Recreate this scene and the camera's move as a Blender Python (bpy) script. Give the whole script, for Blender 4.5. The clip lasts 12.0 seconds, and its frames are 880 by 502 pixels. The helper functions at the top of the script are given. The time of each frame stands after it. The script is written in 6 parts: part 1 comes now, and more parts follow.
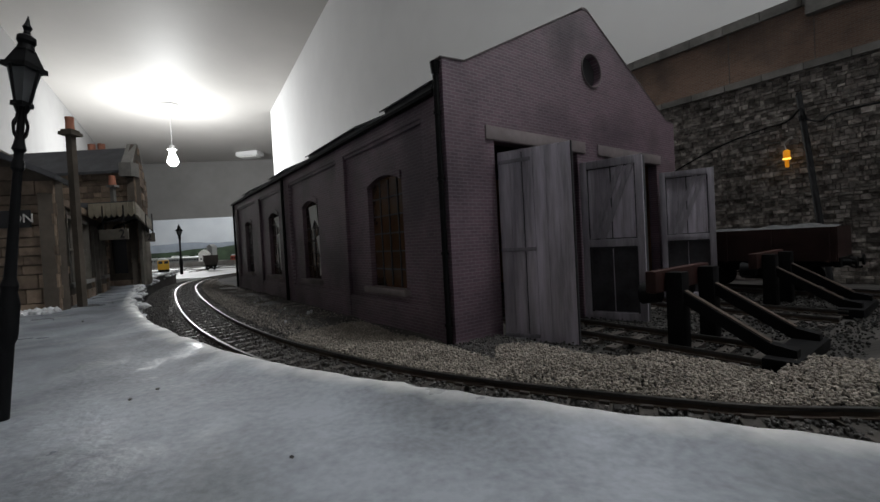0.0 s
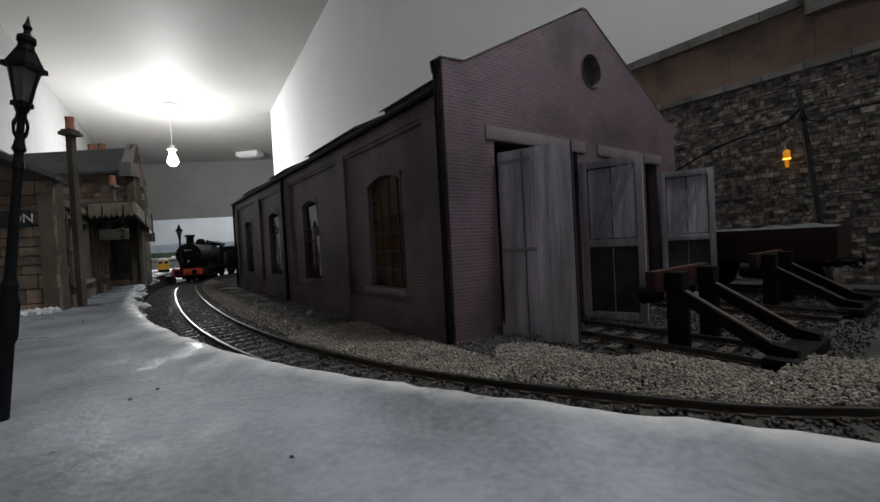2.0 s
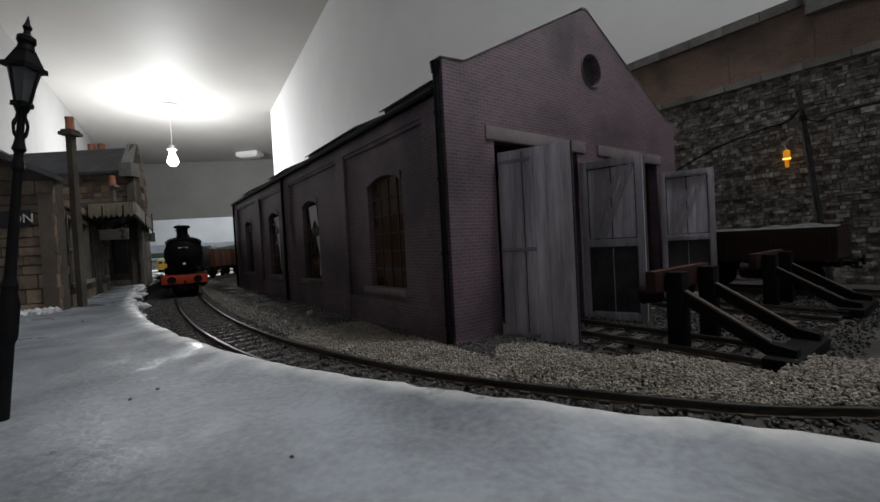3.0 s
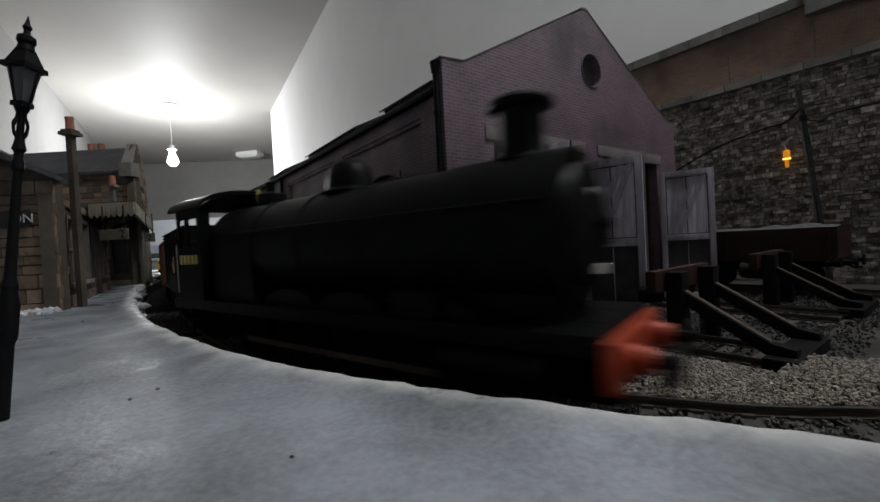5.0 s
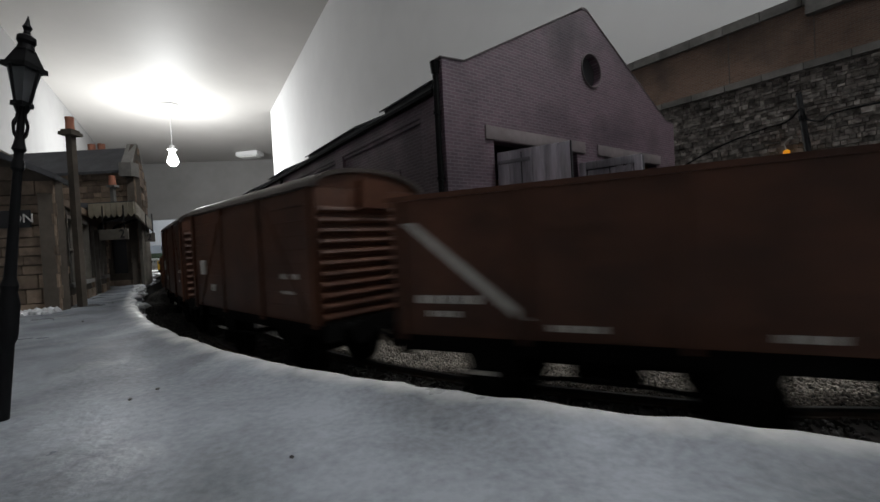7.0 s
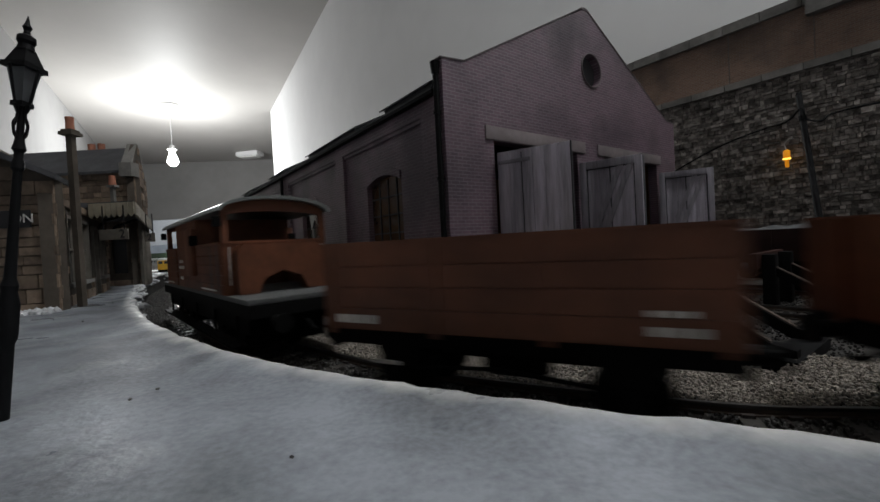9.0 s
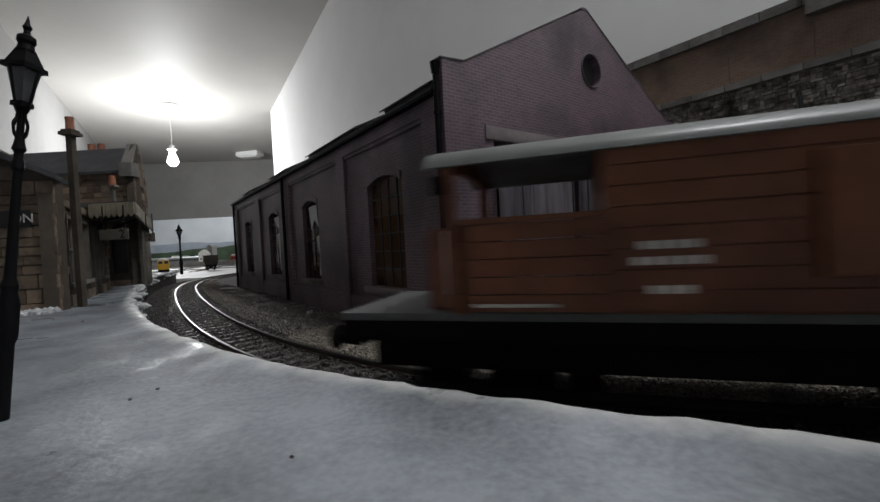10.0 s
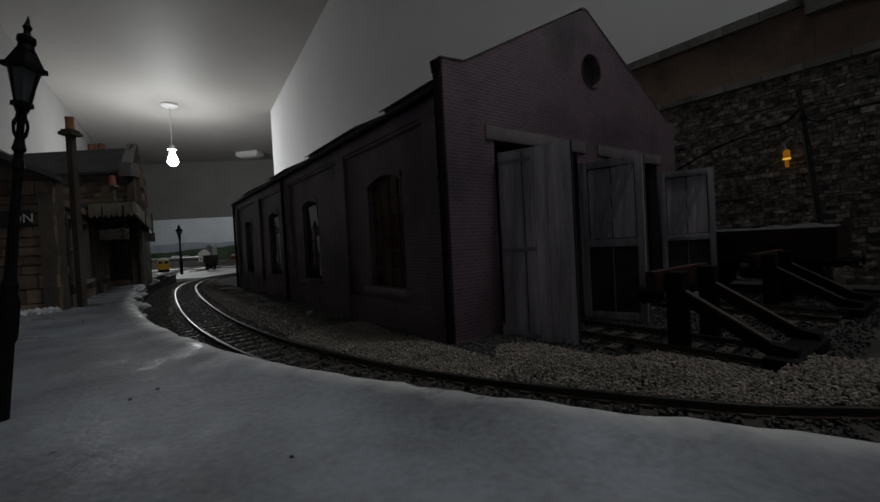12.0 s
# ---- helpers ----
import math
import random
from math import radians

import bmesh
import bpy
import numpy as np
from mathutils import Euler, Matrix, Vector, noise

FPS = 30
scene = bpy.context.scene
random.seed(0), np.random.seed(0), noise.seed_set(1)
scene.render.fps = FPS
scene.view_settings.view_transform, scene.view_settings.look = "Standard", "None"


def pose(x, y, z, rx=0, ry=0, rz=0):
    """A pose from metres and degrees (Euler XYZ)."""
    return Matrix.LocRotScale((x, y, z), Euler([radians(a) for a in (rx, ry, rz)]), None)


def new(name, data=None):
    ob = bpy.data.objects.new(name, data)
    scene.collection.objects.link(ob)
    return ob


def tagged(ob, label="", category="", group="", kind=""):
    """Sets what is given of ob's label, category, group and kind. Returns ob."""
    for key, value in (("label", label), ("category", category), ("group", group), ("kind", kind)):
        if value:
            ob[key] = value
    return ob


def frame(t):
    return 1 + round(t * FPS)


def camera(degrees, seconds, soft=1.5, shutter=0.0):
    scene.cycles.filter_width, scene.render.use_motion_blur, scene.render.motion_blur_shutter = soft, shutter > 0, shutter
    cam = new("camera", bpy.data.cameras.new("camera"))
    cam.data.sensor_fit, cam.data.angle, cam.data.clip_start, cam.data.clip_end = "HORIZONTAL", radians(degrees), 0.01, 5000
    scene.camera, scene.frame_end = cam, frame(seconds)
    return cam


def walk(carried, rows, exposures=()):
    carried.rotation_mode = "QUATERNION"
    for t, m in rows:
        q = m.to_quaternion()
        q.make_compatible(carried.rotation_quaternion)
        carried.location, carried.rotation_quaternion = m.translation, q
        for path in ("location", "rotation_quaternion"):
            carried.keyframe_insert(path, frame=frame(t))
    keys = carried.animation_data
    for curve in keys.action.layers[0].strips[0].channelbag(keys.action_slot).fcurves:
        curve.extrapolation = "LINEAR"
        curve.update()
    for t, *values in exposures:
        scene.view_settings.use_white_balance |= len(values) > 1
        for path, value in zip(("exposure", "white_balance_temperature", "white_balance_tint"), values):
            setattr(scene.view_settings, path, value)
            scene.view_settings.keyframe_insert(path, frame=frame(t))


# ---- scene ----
cam = camera(94.6, 12.0, soft=1.5, shutter=0.5)
EYE = pose(0, 0, 0.032, 90 - 1.126, 0, 0) @ pose(0, 0, 0, 0, 0, -3.06)
walk(cam, [(0.0, EYE), (12.0, EYE)],
     exposures=[(0.0, 0.0), (11.4, 0.0), (11.6, -0.08), (11.8, -0.55), (11.9, -1.0), (12.0, -1.65)])

# ---- world and lamps (lengths below are in centimetres, CM turns them into metres) ----
CM = 0.01
world = bpy.data.worlds.new("world")
scene.world = world
world.use_nodes = True
world.node_tree.nodes["Background"].inputs[0].default_value = (0.5, 0.55, 0.6, 1)
world.node_tree.nodes["Background"].inputs[1].default_value = 0.02

BULB = (-145.6, 226.8, 57.3)
CEIL = 88.0


def lamp(name, kind, where, power, colour, size):
    data = bpy.data.lights.new(name, kind)
    data.energy, data.color = power, colour
    if kind == "POINT":
        data.shadow_soft_size = size
    ob = new(name, data)
    ob.matrix_world = Matrix.Translation([c * CM for c in where])
    return ob


lamp("bulb_light", "POINT", (BULB[0], BULB[1], BULB[2] - 1.0), 21.0, (0.97, 0.99, 1.0), 0.045)
# the room's second ceiling bulb, over the layout
BULB_REAR = (27.0, 5.0, 70.5)
lamp("rear_bulb_light", "POINT", (BULB_REAR[0], BULB_REAR[1], BULB_REAR[2] - 1.0), 3.5, (0.90, 0.96, 1.0), 0.045)


# ---- materials ----
def mat(name, col, rough=0.6, metal=0.0, var=0.25, scale=60.0, bump=0.15, fine=6.0, spec=0.4, rnd=0.0, col2=None, stain=0.0, dist=0.0006):
    m = bpy.data.materials.new(name)
    m.use_nodes = True
    nt = m.node_tree
    N, L = nt.nodes, nt.links
    b = N["Principled BSDF"]
    b.inputs["Roughness"].default_value = rough
    b.inputs["Metallic"].default_value = metal
    b.inputs["Specular IOR Level"].default_value = spec
    tc = N.new("ShaderNodeTexCoord")
    n1 = N.new("ShaderNodeTexNoise")
    n1.inputs["Scale"].default_value = scale
    n1.inputs["Detail"].default_value = 6
    n2 = N.new("ShaderNodeTexNoise")
    n2.inputs["Scale"].default_value = scale * fine
    n2.inputs["Detail"].default_value = 3
    L.new(tc.outputs["Object"], n1.inputs["Vector"])
    L.new(tc.outputs["Object"], n2.inputs["Vector"])
    ramp = N.new("ShaderNodeValToRGB")
    c2 = col2 or tuple(c * (1 - var) for c in col)
    hi = tuple(min(1, c * (1 + var * 0.6)) for c in col)
    ramp.color_ramp.elements[0].position, ramp.color_ramp.elements[1].position = 0.3, 0.7
    ramp.color_ramp.elements[0].color, ramp.color_ramp.elements[1].color = (*c2, 1), (*hi, 1)
    mixf = N.new("ShaderNodeMath")
    mixf.operation = "MULTIPLY_ADD"
    mixf.inputs[1].default_value, mixf.inputs[2].default_value = 0.35, -0.17
    addf = N.new("ShaderNodeMath")
    L.new(n2.outputs[0], mixf.inputs[0])
    L.new(n1.outputs[0], addf.inputs[0])
    L.new(mixf.outputs[0], addf.inputs[1])
    L.new(addf.outputs[0], ramp.inputs[0])
    out = ramp.outputs[0]
    if rnd:
        oi = N.new("ShaderNodeObjectInfo")
        geo = N.new("ShaderNodeNewGeometry")
        ad = N.new("ShaderNodeMath")
        L.new(oi.outputs["Random"], ad.inputs[0])
        L.new(geo.outputs["Random Per Island"], ad.inputs[1])
        fr = N.new("ShaderNodeMath")
        fr.operation = "FRACT"
        L.new(ad.outputs[0], fr.inputs[0])
        mr = N.new("ShaderNodeMapRange")
        mr.inputs[3].default_value, mr.inputs[4].default_value = 1 - rnd, 1 + rnd
        L.new(fr.outputs[0], mr.inputs[0])
        mu = N.new("ShaderNodeVectorMath")
        mu.operation = "SCALE"
        L.new(out, mu.inputs[0])
        L.new(mr.outputs[0], mu.inputs["Scale"])
        out = mu.outputs[0]
    if stain:
        n3 = N.new("ShaderNodeTexNoise")
        n3.inputs["Scale"].default_value = scale * 0.3
        n3.inputs["Detail"].default_value = 4
        L.new(tc.outputs["Object"], n3.inputs["Vector"])
        r3 = N.new("ShaderNodeValToRGB")
        r3.color_ramp.elements[0].position, r3.color_ramp.elements[1].position = 0.42, 0.62
        r3.color_ramp.elements[0].color = (1 - stain, 1 - stain, 1 - stain, 1)
        r3.color_ramp.elements[1].color = (1, 1, 1, 1)
        L.new(n3.outputs[0], r3.inputs[0])
        mm = N.new("ShaderNodeVectorMath")
        mm.operation = "MULTIPLY"
        L.new(out, mm.inputs[0])
        L.new(r3.outputs[0], mm.inputs[1])
        out = mm.outputs[0]
    L.new(out, b.inputs["Base Color"])
    bp = N.new("ShaderNodeBump")
    bp.inputs["Strength"].default_value = bump
    bp.inputs["Distance"].default_value = dist
    L.new(addf.outputs[0], bp.inputs["Height"])
    L.new(bp.outputs[0], b.inputs["Normal"])
    return m


def brick_mat(name, axis, c1, c2, mortar, bw=0.0034, bh=0.00115):
    """Printed brick in courses on a wall that runs along the local axis 0 or 1."""
    m = mat(name, c1, 0.42, var=0.3, scale=35, bump=0.1, spec=0.5)
    nt = m.node_tree
    N, L = nt.nodes, nt.links
    b = N["Principled BSDF"]
    tc = N.new("ShaderNodeTexCoord")
    sep = N.new("ShaderNodeSeparateXYZ")
    L.new(tc.outputs["Object"], sep.inputs[0])
    com = N.new("ShaderNodeCombineXYZ")
    L.new(sep.outputs[axis], com.inputs[0])
    L.new(sep.outputs[2], com.inputs[1])
    br = N.new("ShaderNodeTexBrick")
    br.inputs["Color1"].default_value, br.inputs["Color2"].default_value = (*c1, 1), (*c2, 1)
    br.inputs["Mortar"].default_value = (*mortar, 1)
    br.inputs["Scale"].default_value = 1
    br.inputs["Mortar Size"].default_value = bh * 0.12
    br.inputs["Mortar Smooth"].default_value = 0.3
    br.inputs["Brick Width"].default_value, br.inputs["Row Height"].default_value = bw, bh
    L.new(com.outputs[0], br.inputs["Vector"])
    no = N.new("ShaderNodeTexNoise")
    no.inputs["Scale"].default_value, no.inputs["Detail"].default_value = 28, 5
    L.new(tc.outputs["Object"], no.inputs["Vector"])
    rp = N.new("ShaderNodeValToRGB")
    rp.color_ramp.elements[0].position, rp.color_ramp.elements[1].position = 0.36, 0.56
    rp.color_ramp.elements[0].color, rp.color_ramp.elements[1].color = (0.5, 0.5, 0.53, 1), (1.1, 1.08, 1.1, 1)
    L.new(no.outputs[0], rp.inputs[0])
    mm = N.new("ShaderNodeVectorMath")
    mm.operation = "MULTIPLY"
    L.new(br.outputs["Color"], mm.inputs[0])
    L.new(rp.outputs[0], mm.inputs[1])
    L.new(mm.outputs[0], b.inputs["Base Color"])
    bp = N.new("ShaderNodeBump")
    bp.inputs["Strength"].default_value, bp.inputs["Distance"].default_value = 0.5, 0.0003
    bp.invert = True
    L.new(br.outputs["Fac"], bp.inputs["Height"])
    L.new(bp.outputs[0], b.inputs["Normal"])
    return m


def upright_grain(m, stretch=0.09):
    """Draws the grain of a board material out along the upright."""
    N, L = m.node_tree.nodes, m.node_tree.links
    mp = N.new("ShaderNodeMapping")
    mp.inputs["Scale"].default_value = (1, 1, stretch)
    for ln in [l for l in L if l.from_socket.name == "Object" and l.from_node.type == "TEX_COORD"]:
        src, dst = ln.from_socket, ln.to_socket
        L.new(mp.outputs[0], dst)
        L.new(src, mp.inputs[0])


def glow(name, col, strength):
    m = mat(name, col, 0.3)
    b = m.node_tree.nodes["Principled BSDF"]
    b.inputs["Emission Color"].default_value = (*col, 1)
    b.inputs["Emission Strength"].default_value = strength
    return m


M_WALL = mat("room_plaster", (0.78, 0.78, 0.78), 0.7, var=0.05, scale=3, bump=0.05)
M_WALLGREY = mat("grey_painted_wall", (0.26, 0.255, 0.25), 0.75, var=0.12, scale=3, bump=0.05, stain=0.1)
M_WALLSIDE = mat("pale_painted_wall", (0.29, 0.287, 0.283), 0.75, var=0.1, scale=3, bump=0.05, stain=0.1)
# unseen rear wall, made white to throw light back on the shed
M_PANEL = mat("rear_wall_bounce_white", (0.72, 0.72, 0.73), 0.75, var=0.06, scale=3, bump=0.05)
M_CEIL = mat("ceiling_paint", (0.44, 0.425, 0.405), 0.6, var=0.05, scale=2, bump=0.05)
M_PLAT = mat("platform_cement", (0.35, 0.378, 0.42), 0.5, var=0.5, scale=55, bump=0.35, fine=20, stain=0.4, dist=0.0008, spec=0.5)
# beam red with the lens's darkening at the right put into the colour
M_DULLRED = mat("dimmed_dark_red", (0.045, 0.012, 0.009), 0.65, var=0.35, scale=90, stain=0.3)
M_RUBBLE = mat("pale_edging", (0.62, 0.63, 0.65), 0.6, var=0.3, scale=150, bump=0.6, rnd=0.2)
M_GROUND = mat("trackbed_dirt", (0.062, 0.057, 0.053), 0.85, var=0.4, scale=90, bump=0.9, fine=5, stain=0.3)
M_GRAVEL = mat("gravel", (0.33, 0.295, 0.255), 0.8, var=0.3, scale=200, bump=0.3, rnd=0.35)
M_BALLAST = mat("dark_ballast", (0.095, 0.09, 0.087), 0.6, var=0.3, scale=200, bump=0.3, rnd=0.5)
M_SLEEPER = mat("sleeper_brown", (0.075, 0.065, 0.058), 0.55, var=0.4, scale=200, bump=0.4, rnd=0.3)
M_RAIL = mat("rail_steel", (0.15, 0.147, 0.143), 0.4, metal=1.0, var=0.2, scale=100, bump=0.05)
M_RAILSIDE = mat("rusty_rail_side", (0.10, 0.075, 0.06), 0.6, metal=0.3, var=0.3, scale=150, bump=0.2)
BRC = ((0.185, 0.120, 0.148), (0.135, 0.092, 0.116), (0.24, 0.20, 0.222))
M_BRICK_U = brick_mat("shed_brick_front", 0, *BRC)
M_BRICK_S = brick_mat("shed_brick_side", 1, *BRC)
M_PARAPET = brick_mat("parapet_brick", 1, (0.25, 0.155, 0.105), (0.19, 0.115, 0.08), (0.26, 0.21, 0.17))
M_LINTEL = mat("painted_lintel", (0.31, 0.265, 0.27), 0.7, var=0.3, scale=60, stain=0.3)
M_ROOF = mat("slate_roof", (0.07, 0.07, 0.075), 0.6, var=0.35, scale=90, bump=0.4)
M_PIPE = mat("black_iron", (0.007, 0.007, 0.008), 0.6, var=0.3, scale=120, spec=0.14)
M_DOOR = mat("grey_weathered_boards", (0.62, 0.575, 0.66), 0.75, var=0.45, scale=240, bump=0.7, rnd=0.09, stain=0.45)
upright_grain(M_DOOR)
M_DOORDK = mat("grey_door_frame", (0.34, 0.325, 0.365), 0.75, var=0.45, scale=200, bump=0.6, stain=0.35)
upright_grain(M_DOORDK)
M_DOORFR = mat("weathered_door_stile", (0.50, 0.47, 0.53), 0.75, var=0.45, scale=220, bump=0.6, stain=0.4)
upright_grain(M_DOORFR)
M_GAP = mat("dark_iron_strap", (0.05, 0.05, 0.055), 0.6)
M_INNER = mat("shed_interior", (0.36, 0.20, 0.09), 0.8, var=0.3, scale=40)
M_PANE = mat("grimy_amber_pane", (0.088, 0.043, 0.02), 0.07, var=0.4, scale=45, bump=0.35, spec=0.6, fine=2, dist=0.001)
M_STONE = mat("grey_stone", (0.25, 0.228, 0.21), 0.8, var=0.8, col2=(0.10, 0.085, 0.078), scale=260, bump=0.9, rnd=0.5, dist=0.001)
M_MORTAR = mat("dark_mortar", (0.185, 0.172, 0.16), 0.85, var=0.3, scale=90, bump=0.4)
M_COPING = mat("coping_stone", (0.23, 0.22, 0.205), 0.8, var=0.3, scale=70, bump=0.5, rnd=0.2)
M_STATION = mat("buff_station_stone", (0.225, 0.165, 0.12), 0.8, var=0.45, scale=100, bump=0.6, rnd=0.42)
M_STATMORT = mat("station_mortar", (0.095, 0.078, 0.062), 0.85, var=0.3, scale=80, bump=0.4)
M_SASH = mat("grimy_window_paint", (0.22, 0.20, 0.17), 0.65, var=0.35, scale=80, stain=0.3)
M_DOORDARK = mat("dark_door_wood", (0.06, 0.058, 0.066), 0.7, var=0.4, scale=160, bump=0.5, stain=0.3)
M_CREAM = mat("cream_paint", (0.42, 0.375, 0.29), 0.55, var=0.25, scale=80, stain=0.3)
M_WHITE = mat("white_paint", (0.75, 0.75, 0.73), 0.5, var=0.1, scale=60)
M_INK = mat("black_paint", (0.02, 0.02, 0.022), 0.5, var=0.1)
M_GLASS = mat("dark_window_glass", (0.035, 0.04, 0.045), 0.08, var=0.2, spec=0.6)
M_TERRA = mat("terracotta", (0.40, 0.16, 0.10), 0.75, var=0.25, scale=120)
M_RED = mat("buffer_red", (0.42, 0.055, 0.022), 0.4, var=0.25, scale=120)
M_LOCO = mat("loco_black", (0.0045, 0.0048, 0.005), 0.45, var=0.3, scale=90, bump=0.08, spec=0.09)
M_UNDER = mat("underframe_black", (0.006, 0.0058, 0.0058), 0.7, var=0.3, scale=120, spec=0.1)
M_COAL = mat("coal", (0.015, 0.015, 0.016), 0.35, var=0.4, scale=300, bump=0.9)
M_BAUX = mat("bauxite_brown", (0.135, 0.050, 0.025), 0.5, var=0.42, scale=75, bump=0.2, stain=0.38)
M_BAUX2 = mat("faded_bauxite", (0.20, 0.070, 0.033), 0.5, var=0.36, scale=75, bump=0.2, stain=0.32)
# standing wagon's red-brown, also darkened in colour for the dim right side
M_BAUXDK = mat("red_brown_wagon", (0.04, 0.013, 0.010), 0.65, var=0.35, scale=45, stain=0.3)
M_VANROOF = mat("sooty_van_roof", (0.11, 0.088, 0.078), 0.5, var=0.3, scale=50, stain=0.3)
M_VROOF = mat("grey_van_roof", (0.19, 0.20, 0.195), 0.36, var=0.25, scale=50)
M_DECK = mat("grey_plank_deck", (0.115, 0.118, 0.118), 0.65, var=0.3, scale=80)
M_LETTER = mat("white_lettering", (0.70, 0.68, 0.64), 0.55, var=0.3, scale=150)
M_GOLD = mat("cream_numbering", (0.62, 0.54, 0.16), 0.5, var=0.2, scale=150)
M_YELLOW = mat("warning_yellow", (0.75, 0.43, 0.03), 0.45, var=0.15, scale=60)
M_BLUE = mat("rail_blue", (0.04, 0.09, 0.17), 0.45, var=0.2, scale=60)
M_YARD = mat("pale_yard_board", (0.72, 0.72, 0.72), 0.6, var=0.15, scale=8, bump=0.1)
M_SKY = mat("painted_sky", (0.25, 0.265, 0.28), 0.8, var=0.25, scale=1.2, bump=0.02, col2=(0.18, 0.195, 0.215))
M_RUSTY = mat("dark_rusty_hopper", (0.035, 0.027, 0.022), 0.65, var=0.4, scale=60, bump=0.2)
M_HILL = mat("painted_hills", (0.018, 0.032, 0.016), 0.85, var=0.5, scale=12, bump=0.02)
M_HILLFAR = mat("painted_far_hills", (0.15, 0.17, 0.20), 0.85, var=0.2, scale=6, bump=0.02)
M_BULB = glow("bulb_glass", (1.0, 0.98, 0.95), 40.0)
M_LED = glow("amber_led", (1.0, 0.36, 0.015), 0.4)
M_LEDHOT = glow("amber_led_core", (1.0, 0.62, 0.10), 2.5)
M_PLASTIC = mat("white_plastic", (0.8, 0.8, 0.8), 0.4, var=0.03, scale=20)
M_LAMPGLASS = mat("lantern_glass", (0.12, 0.125, 0.13), 0.15, var=0.15, scale=100, spec=0.6)
M_WIRE = mat("bare_wire", (0.55, 0.53, 0.5), 0.35, metal=0.8)

def worn_edge(m, pale):
    """Mixes a pale worn colour in where the mesh's wear value is high, broken up by noise."""
    N, L = m.node_tree.nodes, m.node_tree.links
    b = N["Principled BSDF"]
    old = b.inputs["Base Color"].links[0].from_socket
    at = N.new("ShaderNodeAttribute")
    at.attribute_name = "wear"
    no = N.new("ShaderNodeTexNoise")
    no.inputs["Scale"].default_value, no.inputs["Detail"].default_value = 160, 5
    L.new(N["Texture Coordinate"].outputs["Object"], no.inputs["Vector"])
    ma = N.new("ShaderNodeMath")
    ma.operation = "MULTIPLY_ADD"
    ma.inputs[1].default_value, ma.inputs[2].default_value = 2.4, -1.35
    L.new(no.outputs[0], ma.inputs[0])
    ad = N.new("ShaderNodeMath")
    ad.use_clamp = True
    L.new(ma.outputs[0], ad.inputs[0])
    L.new(at.outputs["Fac"], ad.inputs[1])
    mu = N.new("ShaderNodeMath")
    mu.operation, mu.use_clamp = "MULTIPLY", True
    L.new(ad.outputs[0], mu.inputs[0])
    L.new(at.outputs["Fac"], mu.inputs[1])
    mx = N.new("ShaderNodeMix")
    mx.data_type = "RGBA"
    L.new(mu.outputs[0], mx.inputs[0])
    L.new(old, mx.inputs[6])
    mx.inputs[7].default_value = (*pale, 1)
    L.new(mx.outputs[2], b.inputs["Base Color"])


worn_edge(M_PLAT, (0.74, 0.735, 0.72))
# damp patches on the platform take a shine
_nt = M_PLAT.node_tree
_n = _nt.nodes.new("ShaderNodeTexNoise")
_n.inputs["Scale"].default_value, _n.inputs["Detail"].default_value = 48, 6
_r = _nt.nodes.new("ShaderNodeMapRange")
_r.inputs[1].default_value, _r.inputs[2].default_value, _r.inputs[3].default_value, _r.inputs[4].default_value = 0.34, 0.5, 0.22, 0.66
_nt.links.new(_nt.nodes["Texture Coordinate"].outputs["Object"], _n.inputs["Vector"])
_nt.links.new(_n.outputs[0], _r.inputs[0])
_nt.links.new(_r.outputs[0], _nt.nodes["Principled BSDF"].inputs["Roughness"])


# ---- building helpers: all in centimetres ----
def bx(bm, x0, x1, y0, y1, z0, z1, m=None):
    v = [bm.verts.new((x, y, z)) for x in (x0, x1) for y in (y0, y1) for z in (z0, z1)]
    for f in ((0, 1, 3, 2), (4, 6, 7, 5), (0, 4, 5, 1), (2, 3, 7, 6), (0, 2, 6, 4), (1, 5, 7, 3)):
        bm.faces.new([v[i] for i in f])
    if m:
        for q in v:
            q.co = m @ q.co
    return v


def soft_box(bm, x0, x1, y0, y1, z0, z1, r):
    v = bx(bm, x0, x1, y0, y1, z0, z1)
    es = list({e for q in v for e in q.link_edges})
    bmesh.ops.bevel(bm, geom=es, offset=r, segments=2, affect="EDGES", profile=0.6)


def cyl(bm, a, b, r, r2=None, n=12, caps=True):
    a, b = Vector(a), Vector(b)
    r2 = r if r2 is None else r2
    d = (b - a).normalized()
    u = d.orthogonal().normalized()
    w = d.cross(u)
    ra, rb = [], []
    for i in range(n):
        k = 2 * math.pi * i / n
        o = u * math.cos(k) + w * math.sin(k)
        ra.append(bm.verts.new(a + o * r))
        rb.append(bm.verts.new(b + o * r2))
    for i in range(n):
        j = (i + 1) % n
        bm.faces.new((ra[i], ra[j], rb[j], rb[i]))
    if caps:
        bm.faces.new(ra[::-1])
        bm.faces.new(rb)


def lathe(bm, prof, n=14, at=(0, 0, 0)):
    rings = []
    for r, z in prof:
        rings.append([bm.verts.new((at[0] + r * math.cos(2 * math.pi * i / n), at[1] + r * math.sin(2 * math.pi * i / n), at[2] + z)) for i in range(n)])
    for a, b in zip(rings, rings[1:]):
        for i in range(n):
            j = (i + 1) % n
            bm.faces.new((a[i], a[j], b[j], b[i]))
    bm.faces.new(rings[0][::-1])
    bm.faces.new(rings[-1])


